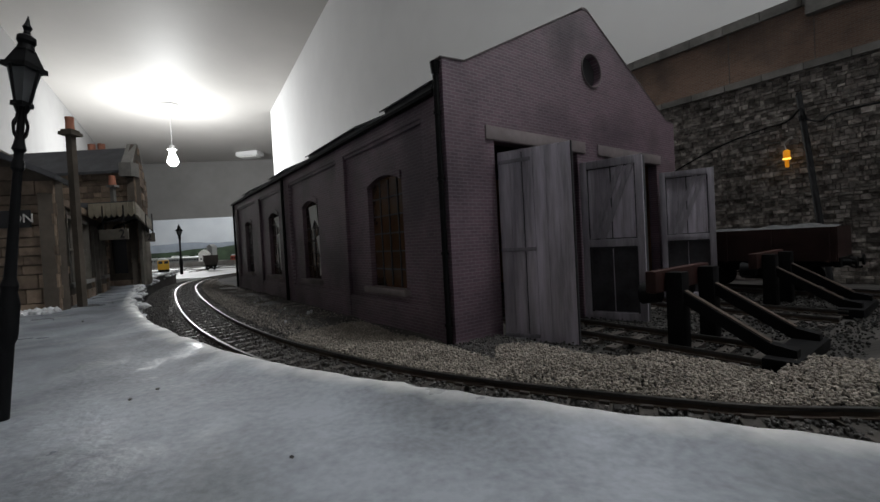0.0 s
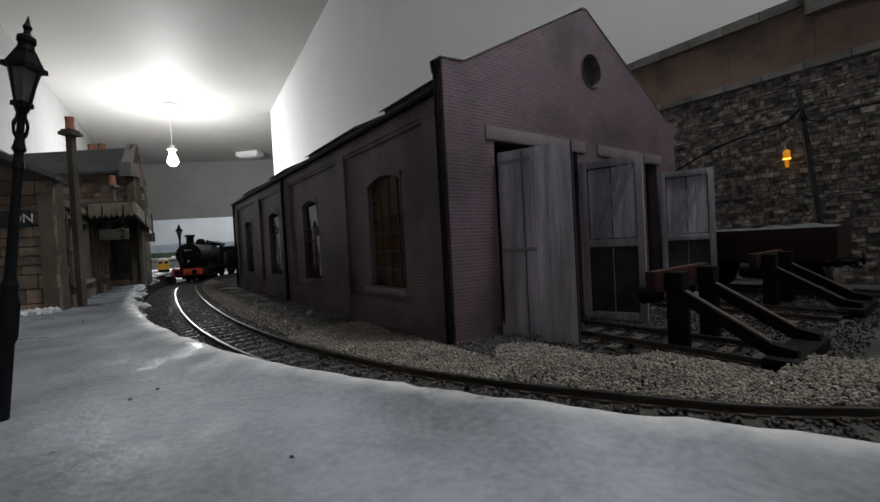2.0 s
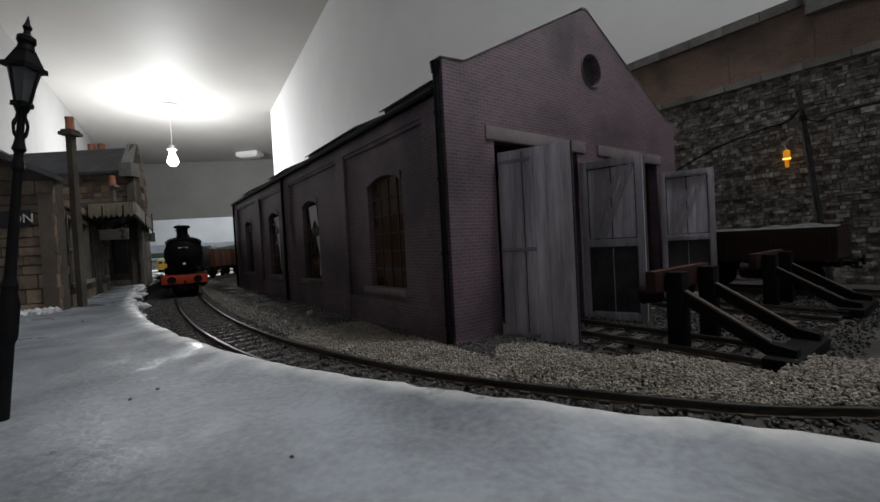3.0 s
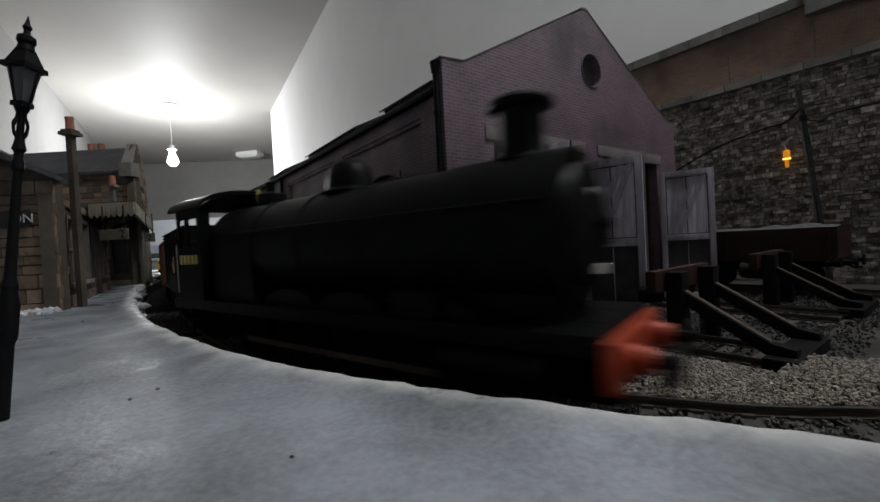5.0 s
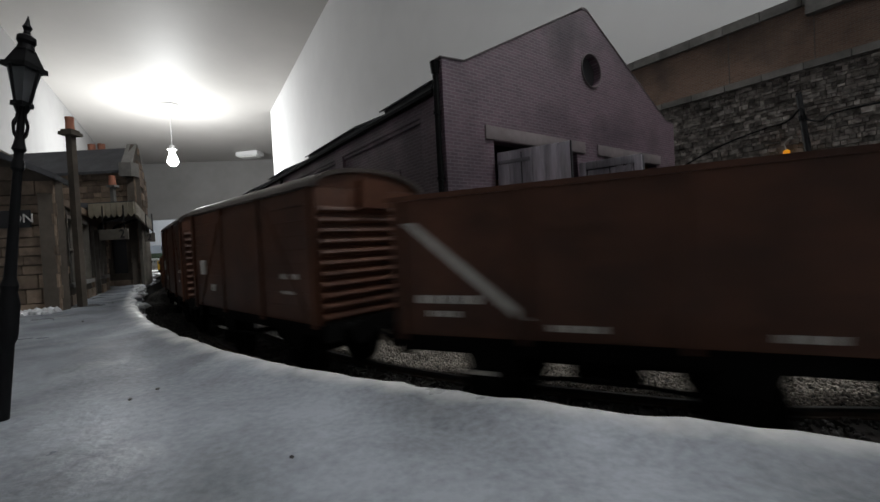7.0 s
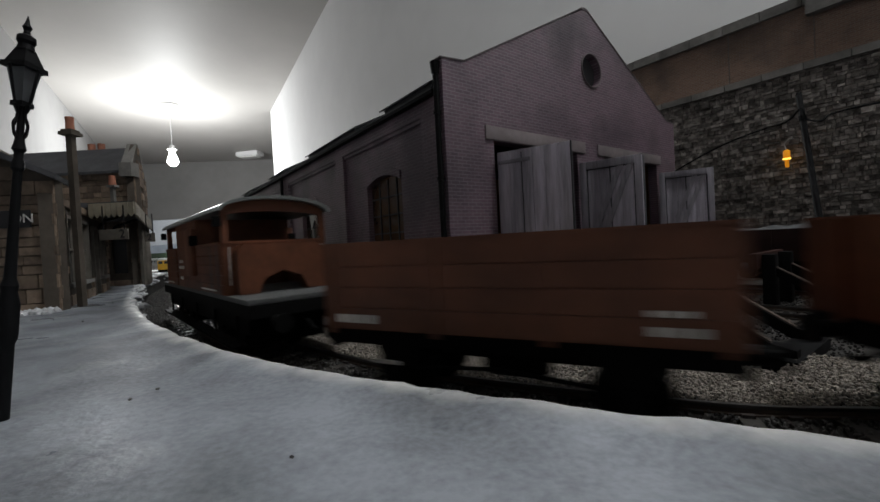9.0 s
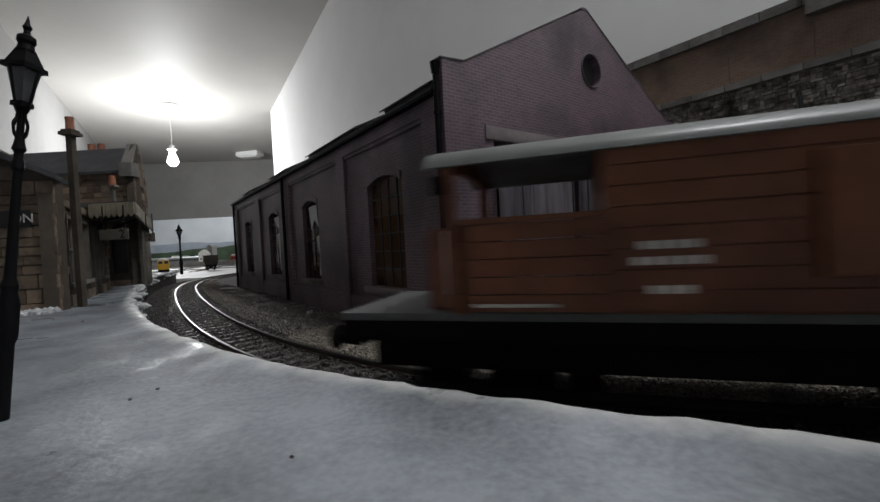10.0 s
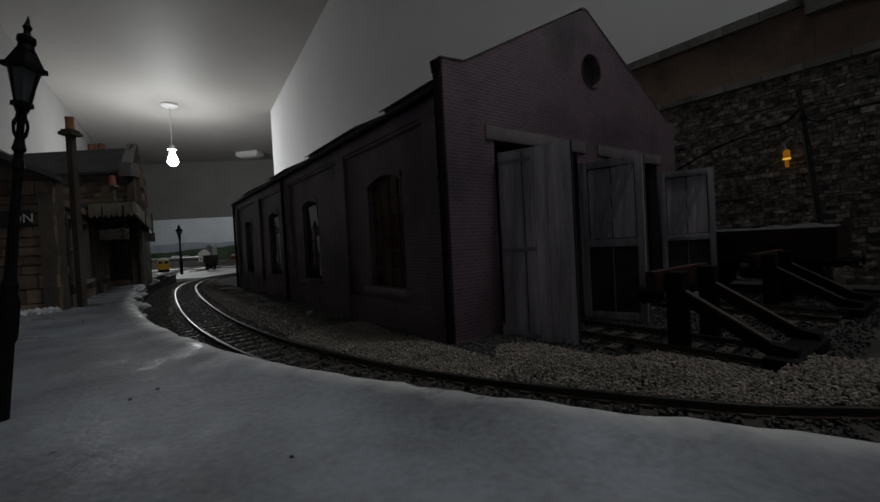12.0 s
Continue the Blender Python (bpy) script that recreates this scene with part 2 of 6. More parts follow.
def prism(bm, pts, axis, a, b):
    """A 2D outline pushed from a to b along axis 0, 1 or 2."""
    def at(p, c):
        q = list(p)
        q.insert(axis, c)
        return bm.verts.new(q)
    lo, hi = [at(p, a) for p in pts], [at(p, b) for p in pts]
    bm.faces.new(lo)
    bm.faces.new(hi[::-1])
    n = len(pts)
    for i in range(n):
        j = (i + 1) % n
        bm.faces.new((lo[i], hi[i], hi[j], lo[j]))


def tube(bm, pts, r, n=6):
    for a, b in zip(pts, pts[1:]):
        cyl(bm, a, b, r, n=n)


def mesh_of(bm, name, material, smooth=False):
    bmesh.ops.recalc_face_normals(bm, faces=bm.faces)
    for v in bm.verts:
        v.co *= CM
    me = bpy.data.meshes.new(name)
    bm.to_mesh(me)
    bm.free()
    me.materials.append(material)
    if smooth:
        for p in me.polygons:
            p.use_smooth = True
        me.set_sharp_from_angle(angle=radians(38))
    return me


def part(name, bm, material, parent, label="", smooth=True):
    ob = new(name, mesh_of(bm, name, material, smooth))
    if parent:
        ob.parent = parent
    if label:
        ob["label"] = label
    return ob


def quick(name, material, parent, fn, label=""):
    bm = bmesh.new()
    fn(bm)
    return part(name, bm, material, parent, label)


def P(x, y, z=0.0, rz=0.0, rx=0.0, ry=0.0):
    return pose(x * CM, y * CM, z * CM, rx, ry, rz)


def thing(name, m, label, category, group="", kind=""):
    ob = new(name)
    ob.empty_display_size = 0.01
    ob.matrix_world = m
    return tagged(ob, label, category, group, kind)


def words(name, text, size, material, parent, m, label=""):
    cu = bpy.data.curves.new(name, "FONT")
    cu.body, cu.size, cu.extrude = text, size * CM, 0.0001
    cu.align_x, cu.align_y = "CENTER", "CENTER"
    tmp = new("tmp", cu)
    dg = bpy.context.evaluated_depsgraph_get()
    me = bpy.data.meshes.new_from_object(tmp.evaluated_get(dg))
    bpy.data.objects.remove(tmp)
    bpy.data.curves.remove(cu)
    me.materials.clear()
    me.materials.append(material)
    ob = new(name, me)
    ob.parent = parent
    ob.matrix_basis = m
    if label:
        ob["label"] = label
    return ob


# ---- the main line: a smooth way through these points, in the direction of travel ----
NODES = [(-88, 187), (-76, 170), (-59, 145), (-45, 124), (-35, 109), (-29.5, 99), (-27.4, 91), (-28.3, 83.5), (-31.22, 76.44), (-33.58, 70.89),
         (-34.25, 64.97), (-33.59, 59.05), (-31.88, 53.14), (-29.54, 47.72), (-26.66, 42.39), (-23.52, 37.28), (-20.25, 32.3), (-16.87, 27.39),
         (-13.36, 22.52), (-9.62, 17.75), (-5.49, 13.26), (-0.96, 9.51), (4.31, 6.79), (7.15, 6.05), (13, 5.2), (20, 4.6), (30, 3.6), (40, 0.3),
         (50, -10), (66, -31), (98, -74), (125, -110)]


def smooth_way(nodes, step=12):
    p = [np.array(q, float) for q in nodes]
    p = [2 * p[0] - p[1]] + p + [2 * p[-1] - p[-2]]
    out = []
    for i in range(1, len(p) - 2):
        for k in range(step):
            t = k / step
            out.append(0.5 * (2 * p[i] + (p[i + 1] - p[i - 1]) * t + (2 * p[i - 1] - 5 * p[i] + 4 * p[i + 1] - p[i + 2]) * t * t
                              + (3 * p[i] - p[i - 1] - 3 * p[i + 1] + p[i + 2]) * t ** 3))
    return np.array(out + [p[-2]])


WAY = smooth_way(NODES)
WAY_S = np.r_[0, np.cumsum(np.linalg.norm(np.diff(WAY, axis=0), axis=1))]
WAY_S -= WAY_S[8 * 12]          # zero where the line comes out from behind the shed


def on_way(s):
    """Place and unit direction at the distance s along the line."""
    def at(q):
        return np.array([np.interp(q, WAY_S, WAY[:, 0]), np.interp(q, WAY_S, WAY[:, 1])])
    d = at(s + 0.4) - at(s - 0.4)
    return at(s), d / np.linalg.norm(d)


def beside(s, off):
    """The point off centimetres to the right of the line (the platform's side)."""
    c, d = on_way(s)
    return c + off * np.array([d[1], -d[0]])


def way_distance(xy):
    """Signed distance of points from the line, positive on the platform's side, and the distance along it."""
    if len(xy) > 8000:
        parts_ = [way_distance(xy[k:k + 8000]) for k in range(0, len(xy), 8000)]
        return np.concatenate([p[0] for p in parts_]), np.concatenate([p[1] for p in parts_])
    sub, ss = WAY[::2], WAY_S[::2]
    d2 = ((xy[:, None, :] - sub[None]) ** 2).sum(2)
    k = d2.argmin(1)
    t = np.gradient(WAY, axis=0)[::2][k]
    t /= np.linalg.norm(t, axis=1)[:, None]
    r = xy - sub[k]
    return r[:, 0] * t[:, 1] - r[:, 1] * t[:, 0], ss[k]


# the shed's frame: x across its front, y along its side
TURN = 36.75
SHED = P(0.35, 12.9, 0, TURN)
_c, _s = math.cos(radians(TURN)), math.sin(radians(TURN))


def us(u, s):
    return (0.35 + u * _c - s * _s, 12.9 + u * _s + s * _c)


def to_us(x, y):
    return (x - 0.35) * _c + (y - 12.9) * _s, -(x - 0.35) * _s + (y - 12.9) * _c


# ---- the room ----
def slab(name, a, b, z0, z1, t, material, label, category="wall"):
    """An upright wall of the room from a to b, t thick to its right-hand side."""
    a, b = Vector(a), Vector(b)
    d = b - a
    ob = quick(name, material, None, lambda bm: bx(bm, 0, d.length, -t, 0, z0, z1), label)
    ob.matrix_world = P(a.x, a.y, 0, math.degrees(math.atan2(d.y, d.x)))
    return tagged(ob, label, category, kind="structure")


FLOOR = -95.0
RW0, RW1 = (-97.4, 246.0), (-33.6, 140.5)
rdir = (Vector(RW1) - Vector(RW0)).normalized()
RW2 = tuple(Vector(RW0) + rdir * 480)
slab("wall_right", RW2, RW0, FLOOR, CEIL, 9, M_WALL, "white plastered room wall ending at a corner")
slab("wall_recess", (-20.0, 300.0), (-20.0, 410.0), FLOOR, CEIL, 8, M_WALL, "white plastered wall of the room's recess")
slab("wall_recess_side", (-97.4 + 9, 250.0), (-12.0, 300.0), FLOOR, CEIL, 8, M_WALL, "white plastered return wall beside the corner")
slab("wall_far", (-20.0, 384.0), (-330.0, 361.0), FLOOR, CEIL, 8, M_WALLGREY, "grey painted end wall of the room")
LW0, LW1 = Vector((-173.8, 182.3)), Vector((-207.4, 236.1))
ldir = (LW1 - LW0).normalized()
LWa, LWb = LW0 + ldir * 240, LW0 - ldir * 330
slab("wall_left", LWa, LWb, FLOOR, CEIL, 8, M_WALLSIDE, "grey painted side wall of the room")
# out of view; serves as a reflector for the shed and station
slab("wall_rear", LWb, RW2, FLOOR, CEIL, 8, M_PANEL, "unseen wall behind the layout, kept white to bounce light")
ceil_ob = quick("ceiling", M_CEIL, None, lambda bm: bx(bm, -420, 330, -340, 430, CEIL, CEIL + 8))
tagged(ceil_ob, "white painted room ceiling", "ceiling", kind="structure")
fl = quick("floor", mat("floor_carpet", (0.2, 0.18, 0.16), 0.9), None, lambda bm: bx(bm, -420, 330, -340, 430, FLOOR - 8, FLOOR))
tagged(fl, "plain brown room floor below the layout", "floor", kind="structure")


def ceiling_bulb(x, y, drop):
    """A bare bulb whose glass hangs drop centimetres below the ceiling."""
    t = thing("ceiling_lamp", P(x, y, CEIL), "lit bare bulb in a white holder under the ceiling", "lamp", "ceiling bulbs")
    k = drop - 18.5
    quick("ceiling_rose", M_PLASTIC, t, lambda bm: lathe(bm, [(4.2, -0.02), (4.2, -0.8), (3.2, -1.6), (1.6, -2.0)], 24))
    quick("flex", M_PLASTIC, t, lambda bm: cyl(bm, (0, 0, -1.9), (0, 0, -9.7 - k), 0.3))
    quick("lamp_holder", M_PLASTIC, t, lambda bm: lathe(bm, [(0.8, -9.5 - k), (1.4, -9.8 - k), (1.4, -11.5 - k), (2.5, -11.7 - k), (2.5, -12.1 - k), (1.5, -12.4 - k), (1.5, -13.6 - k)], 20))
    b = quick("bulb", M_BULB, t, lambda bm: lathe(bm, [(1.3, -13.6 - k), (1.6, -14.7 - k), (2.5, -16.6 - k), (2.8, -18.3 - k), (2.4, -19.8 - k), (1.4, -20.8 - k), (0.3, -21.1 - k)], 24), "glowing frosted glass bulb")
    b.visible_shadow = False


ceiling_bulb(BULB[0], BULB[1], CEIL - BULB[2] + 1.0)
ceiling_bulb(BULB_REAR[0], BULB_REAR[1], CEIL - BULB_REAR[2] + 1.0)


def ceiling_box():
    t = thing("emergency_light", P(-154.8, 342.0, CEIL, -10), "white plastic light unit fixed to the ceiling", "light fitting")
    quick("housing", M_PLASTIC, t, lambda bm: soft_box(bm, -10, 10, -5, 5, -4.0, -0.05, 1.0))
    quick("diffuser", M_WHITE, t, lambda bm: soft_box(bm, -8, 8, -4, 4, -5.0, -3.9, 0.5))


ceiling_box()


# ---- the layout's ground: one sheet ----
def vnoise(xy, scale, seed):
    return np.array([noise.noise(Vector((x * scale + seed, y * scale, seed * 1.7))) for x, y in xy])


def ground_sheet():
    xs = np.unique(np.r_[np.linspace(-330, -46, 16), np.arange(-46, 26, 0.55), np.linspace(26, 280, 14)])
    ys = np.unique(np.r_[np.linspace(-300, -8, 12), np.arange(-8, 60, 0.55), np.linspace(60, 380, 26)])
    X, Y = np.meshgrid(xs, ys)
    xy = np.c_[X.ravel(), Y.ravel()]
    d, s = way_distance(xy)
    k = np.clip((np.abs(d) - 1.9) / 0.9, 0, 1)
    u = (xy[:, 0] - 0.35) * _c + (xy[:, 1] - 12.9) * _s
    q = -(xy[:, 0] - 0.35) * _s + (xy[:, 1] - 12.9) * _c
    k = k * (1 - np.clip((u - 1.7) / 0.8, 0, 1) * np.clip((q + 8.6) / 0.8, 0, 1))      # the siding tracks lie lower
    z = -0.34 + 0.27 * k * k * (3 - 2 * k) * (d < 0) - 0.1 * (d > 3.2)
    n = vnoise(xy, 0.45, 3.0) * 0.09 + vnoise(xy, 1.4, 8.0) * 0.05
    z = z + n * np.where(np.abs(d) < 1.9, 0.3, 1.0)
    far = np.clip((xy[:, 1] - 62) / 14, 0, 1) * np.clip((np.abs(d) - 4) / 5, 0, 1)
    z = z * (1 - far) + -1.3 * far
    nx = len(xs)
    faces = [(j * nx + i, j * nx + i + 1, (j + 1) * nx + i + 1, (j + 1) * nx + i) for j in range(len(ys) - 1) for i in range(nx - 1)]
    me = bpy.data.meshes.new("ground")
    me.from_pydata((np.c_[xy, z] * CM).tolist(), [], faces)
    me.materials.append(M_GROUND)
    for p in me.polygons:
        p.use_smooth = True
    tagged(new("ground", me), "dark earth and cinders of the layout baseboard", "ground", kind="structure")


ground_sheet()
yard = quick("yard_board", M_YARD, None, lambda bm: prism(bm, [(-180, 78), (-39.5, 78), (-44, 108), (-60, 140), (-95, 205), (-100, 245), (-230, 330), (-230, 160)], 2, -1.45, -1.0))
tagged(yard, "pale bare board of the far goods yard", "yard", kind="structure")


# ---- the platform ----
def platform():
    S = np.r_[np.arange(22, 95, 0.26), np.arange(95, 112, 2.0)]
    offs = [0.0, 0.06, 0.15, 0.24, 0.34, 0.45, 0.58, 0.75, 1.0, 1.3, 1.7, 2.3, 3.3, 4.6, 6.3, 8.5, 11.5, 15, 20, 28, 40]
    verts, rows = [], []
    for s in S:
        e = 2.85 + 0.4 * min(1, max(0, (s - 60) / 25)) + 0.10 * min(6, max(0, s - 84))
        e += 0.08 * noise.noise(Vector((s * 0.55, 2, 0))) + 0.04 * noise.noise(Vector((s * 1.9, 7, 0))) + 0.05 * noise.noise(Vector((s * 5.0, 3, 0)))
        row = []
        for lvl, dz in ((0, -1.9), (0, -0.55), (0, -0.16)):
            p = beside(s, e + (0.05 if dz > -0.3 else 0.12))
            row.append((p[0], p[1], 1.3 + dz))
        for o in offs:
            p = beside(s, e + o)
            q = Vector((p[0], p[1], 0))
            z = 1.3 - (0.10 if o == 0 else 0.03 if o == 0.06 else 0)
            z += 0.05 * noise.noise(q * 0.22) + 0.03 * noise.noise(q * 0.9) + 0.012 * noise.noise(q * 3.1)
            z += 0.07 * math.exp(-((o - 0.32) / 0.25) ** 2) * (0.6 + noise.noise(q * 1.3)) + (0.02 * noise.noise(q * 6.0) if o < 1.2 else 0) - 0.045 * math.exp(-((o - 1.15) / 0.25) ** 2)
            row.append((p[0], p[1], z))
        last = row[-1]
        row.append((last[0], last[1], -0.6))
        rows.append(row)
    n = len(rows[0])
    verts = [v for r in rows for v in r]
    faces = [(i * n + j, (i + 1) * n + j, (i + 1) * n + j + 1, i * n + j + 1) for i in range(len(rows) - 1) for j in range(n - 1)]
    faces += [tuple(range(n)), tuple(range((len(rows) - 1) * n, len(rows) * n))[::-1]]
    bm = bmesh.new()
    vs = [bm.verts.new(v) for v in verts]
    for f in faces:
        bm.faces.new([vs[i] for i in f])
    ob = part("platform", bm, M_PLAT, None)
    ob.data.materials.append(M_GROUND)
    for k in range((len(rows) - 1) * (n - 1)):
        if k % (n - 1) < 2:
            ob.data.polygons[k].material_index = 1
    wear = ob.data.attributes.new("wear", "FLOAT", "POINT")
    edge_wear = [0, 0.6, 1.0] + [max(0.0, 1.0 - (o / 0.62) ** 2) if o < 0.58 else max(0.0, 0.16 - 0.1 * o) for o in offs] + [0]
    for k in range(len(verts)):
        wear.data[k].value = edge_wear[k % n]
    tagged(ob, "frosted grey cement station platform with a worn pale edge", "platform", kind="structure")
    return ob


platform_ob = platform()


def lump(bm, c, r, squash=0.7, seed=0):
    """A rough stone."""
    a = len(bm.verts)
    bmesh.ops.create_icosphere(bm, subdivisions=1, radius=1)
    bm.verts.ensure_lookup_table()
    rot = Euler((seed * 1.3, seed * 2.1, seed * 0.7)).to_matrix()
    for v in bm.verts[a:]:
        p = rot @ v.co
        k = 1 + 0.45 * noise.noise(p * 1.3 + Vector((seed, seed * 0.3, 0)))
        v.co = Vector((c[0] + p.x * r * k, c[1] + p.y * r * k, c[2] + p.z * r * k * squash))


stone_meshes = []
for i in range(6):
    bm = bmesh.new()
    lump(bm, (0, 0, 0), 1.0, 0.8, i * 3.7 + 1)
    stone_meshes.append(mesh_of(bm, "edging_stone", M_RUBBLE))
edging = thing("platform_edging", P(0, 0, 0), "pale rough stones set along the platform edge", "edging", kind="structure")
rng = random.Random(4)
for i in range(150):
    s = 21 + (i + rng.random()) * 0.30
    p = beside(s, 2.78 + rng.uniform(-0.08, 0.45))
    st = new("edging_stone", stone_meshes[i % 6])
    st.parent = edging
    r = rng.uniform(0.14, 0.34)
    st.matrix_basis = P(p[0], p[1], rng.choice((1.28, 1.2, 0.95, 0.7)), rng.uniform(0, 360)) @ Matrix.Diagonal((r, r, r * rng.uniform(0.6, 0.9), 1))


# ---- tracks ----
def ribbon(bm, pts, prof):
    """Sweeps a closed profile (across, up) along points with directions."""
    rings = []
    for (x, y), (dx, dy) in pts:
        rings.append([bm.verts.new((x + a * dy, y - a * dx, h)) for a, h in prof])
    n = len(prof)
    for a, b in zip(rings, rings[1:]):
        for i in range(n):
            j = (i + 1) % n
            bm.faces.new((a[i], a[j], b[j], b[i]))
    bm.faces.new(rings[0])
    bm.faces.new(rings[-1][::-1])


HEAD = [(-0.045, 0.0), (0.045, 0.0), (0.05, -0.03), (0.04, -0.065), (-0.04, -0.065), (-0.05, -0.03)]
WEB = [(-0.018, -0.062), (0.018, -0.062), (0.02, -0.15), (0.07, -0.165), (0.07, -0.19), (-0.07, -0.19), (-0.07, -0.165), (-0.02, -0.15)]


def sleeper_mesh():
    bm = bmesh.new()
    soft_box(bm, -0.165, 0.165, -1.5, 1.5, -0.36, -0.2, 0.015)
    for y in (-0.825, 0.825):
        bx(bm, -0.1, 0.1, y - 0.15, y - 0.06, -0.21, -0.14)
        bx(bm, -0.1, 0.1, y + 0.06, y + 0.15, -0.21, -0.14)
    return mesh_of(bm, "sleeper", M_SLEEPER)


SLEEPER = sleeper_mesh()


def lay_track(t, where, s0, s1, pick, gauge=1.65):
    """Rails and sleepers along where(s); sleepers inside the stretch pick are single, the rest joined."""
    ss = np.arange(s0, s1, 0.5)
    pts = [where(s) for s in ss]
    for side in (-1, 1):
        shift = [((c[0] + side * gauge / 2 * d[1], c[1] - side * gauge / 2 * d[0]), d) for c, d in pts]
        r = quick("rail", M_RAILSIDE, t, lambda bm: ribbon(bm, shift, WEB))
        quick("rail_head", M_RAIL, r, lambda bm: ribbon(bm, shift, HEAD), "bright worn steel rail head")
    rest = bmesh.new()
    for s in np.arange(s0 + 0.3, s1 - 0.3, 0.82):
        c, d = where(s)
        m = P(c[0], c[1], 0, math.degrees(math.atan2(d[1], d[0])) + rng.uniform(-1.5, 1.5))
        if pick[0] <= s <= pick[1]:
            o = new("sleeper", SLEEPER)
            o.parent = t
            o.matrix_basis = m
        else:
            q = Matrix.Translation((c[0], c[1], 0)) @ m.to_3x3().to_4x4()
            bx(rest, -0.165, 0.165, -1.5, 1.5, -0.36, -0.2, q)
    if len(rest.verts):
        tagged(part("sleepers", rest, M_SLEEPER, t), kind="stuff")
    else:
        rest.free()


main_track = thing("main_track", P(0, 0, 0), "curved single railway track with bright rails on dark sleepers", "railway track", kind="structure")
lay_track(main_track, on_way, -118, 200, (5, 108))

SIDING_U = (4.75, 11.47, 18.2)
for u, s_end in zip(SIDING_U, (-6.9, -7.2, -16)):
    sd = thing("siding_track", P(0, 0, 0), "straight dark siding track laid towards the engine shed", "railway track", "shed sidings", "structure")
    lay_track(sd, lambda s, u=u: (us(u, s), (-_s, _c)), s_end, 30, (-8, 14))


# ---- loose stones ----
def grains(name, pts, material, r0, r1, label, seed):
    g = np.random.RandomState(seed)
    bm = bmesh.new()
    bmesh.ops.create_icosphere(bm, subdivisions=1, radius=1)
    bmesh.ops.delete(bm, geom=[], context="VERTS")
    base = np.array([v.co[:] for v in bm.verts])
    tri = np.array([[v.index for v in f.verts] for f in bm.faces])
    bm.free()
    base = base[:12] if len(base) == 12 else base
    n = len(pts)
    k = len(base)
    sc = g.uniform(r0, r1, (n, 1, 1)) * g.uniform(0.6, 1.25, (n, 1, 3))
    jit = 1 + g.uniform(-0.28, 0.28, (n, k, 1))
    ang = g.uniform(0, 6.28, n)
    V = base[None] * jit * sc
    c, s = np.cos(ang)[:, None], np.sin(ang)[:, None]
    V = np.stack([V[..., 0] * c - V[..., 1] * s, V[..., 0] * s + V[..., 1] * c, V[..., 2]], -1) + pts[:, None, :]
    F = (tri[None] + (np.arange(n) * k)[:, None, None]).reshape(-1, 3)
    me = bpy.data.meshes.new(name)
    me.from_pydata((V.reshape(-1, 3) * CM).tolist(), [], F.tolist())
    me.materials.append(material)
    return tagged(new(name, me), label, "gravel", kind="stuff")


def ico_points(n, box, keep, seed):
    g = np.random.RandomState(seed)
    xy = np.c_[g.uniform(box[0], box[1], n), g.uniform(box[2], box[3], n)]
    return xy[keep(xy)]


def outside_shed(xy):
    u = (xy[:, 0] - 0.35) * _c + (xy[:, 1] - 12.9) * _s
    s = -(xy[:, 0] - 0.35) * _s + (xy[:, 1] - 12.9) * _c
    return ~((u > -0.1) & (u < 16.2) & (s > -0.1))


def keep_gravel(xy):
    d, s = way_distance(xy)
    u = (xy[:, 0] - 0.35) * _c + (xy[:, 1] - 12.9) * _s
    q = -(xy[:, 0] - 0.35) * _s + (xy[:, 1] - 12.9) * _c
    rail = (np.abs(u - 4.58) < 1.6) & (q > -7.4) | (np.abs(u - 11.47) < 1.6) & (q > -7.6)
    apron = (u > -0.4) & (u < 6.5) & (q > -1.8 + 0.5 * np.sin(u * 2.3))      # bare dirt at the foot of the front
    return ~apron & (d < -1.15) & (d > -4.3 - 0.8 * np.sin(xy[:, 0] * 1.1)) & outside_shed(xy) & ~rail & (q < 6)


def along(n, s0, s1, o0, o1, keep, seed):
    """Random points beside the line."""
    g = np.random.RandomState(seed)
    ss, oo = g.uniform(s0, s1, n), g.uniform(o0, o1, n)
    t = np.gradient(WAY, axis=0)
    t /= np.linalg.norm(t, axis=1)[:, None]
    c = np.c_[np.interp(ss, WAY_S, WAY[:, 0]), np.interp(ss, WAY_S, WAY[:, 1])]
    nx, ny = np.interp(ss, WAY_S, t[:, 1]), -np.interp(ss, WAY_S, t[:, 0])
    xy = c + oo[:, None] * np.c_[nx, ny]
    return xy[keep(xy)]


g1 = np.random.RandomState(5)
near = along(62000, 69, 101, -5.2, -1.15, keep_gravel, 1)
grains("gravel", np.c_[near, -0.11 + 0.10 * np.clip((-way_distance(near)[0] - 1.2) / 1.2, 0, 1) + g1.uniform(-0.03, 0.04, len(near))], M_GRAVEL, 0.017, 0.042, "pale loose gravel beside the track and shed", 2)
mid = along(34000, 20, 74, -9, -1.4, outside_shed, 3)
grains("cinders", np.c_[mid, -0.08 + g1.uniform(-0.05, 0.03, len(mid))], mat("grey_cinders", (0.30, 0.272, 0.245), 0.85, var=0.3, scale=200, rnd=0.45), 0.02, 0.05, "fine grey cinders along the shed wall", 4)
bal = along(44000, 14, 102, -2.3, 2.6, outside_shed, 6)
grains("ballast", np.c_[bal, -0.215 + g1.uniform(-0.05, 0.04, len(bal))], M_BALLAST, 0.025, 0.06, "dark oily ballast between the sleepers", 7)
side = ico_points(30000, (2, 26, 6, 34), lambda xy: (np.abs(((xy[:, 0] - 0.35) * _c + (xy[:, 1] - 12.9) * _s) - 8) < 12) & outside_shed(xy) & (way_distance(xy)[0] < -2), 9)
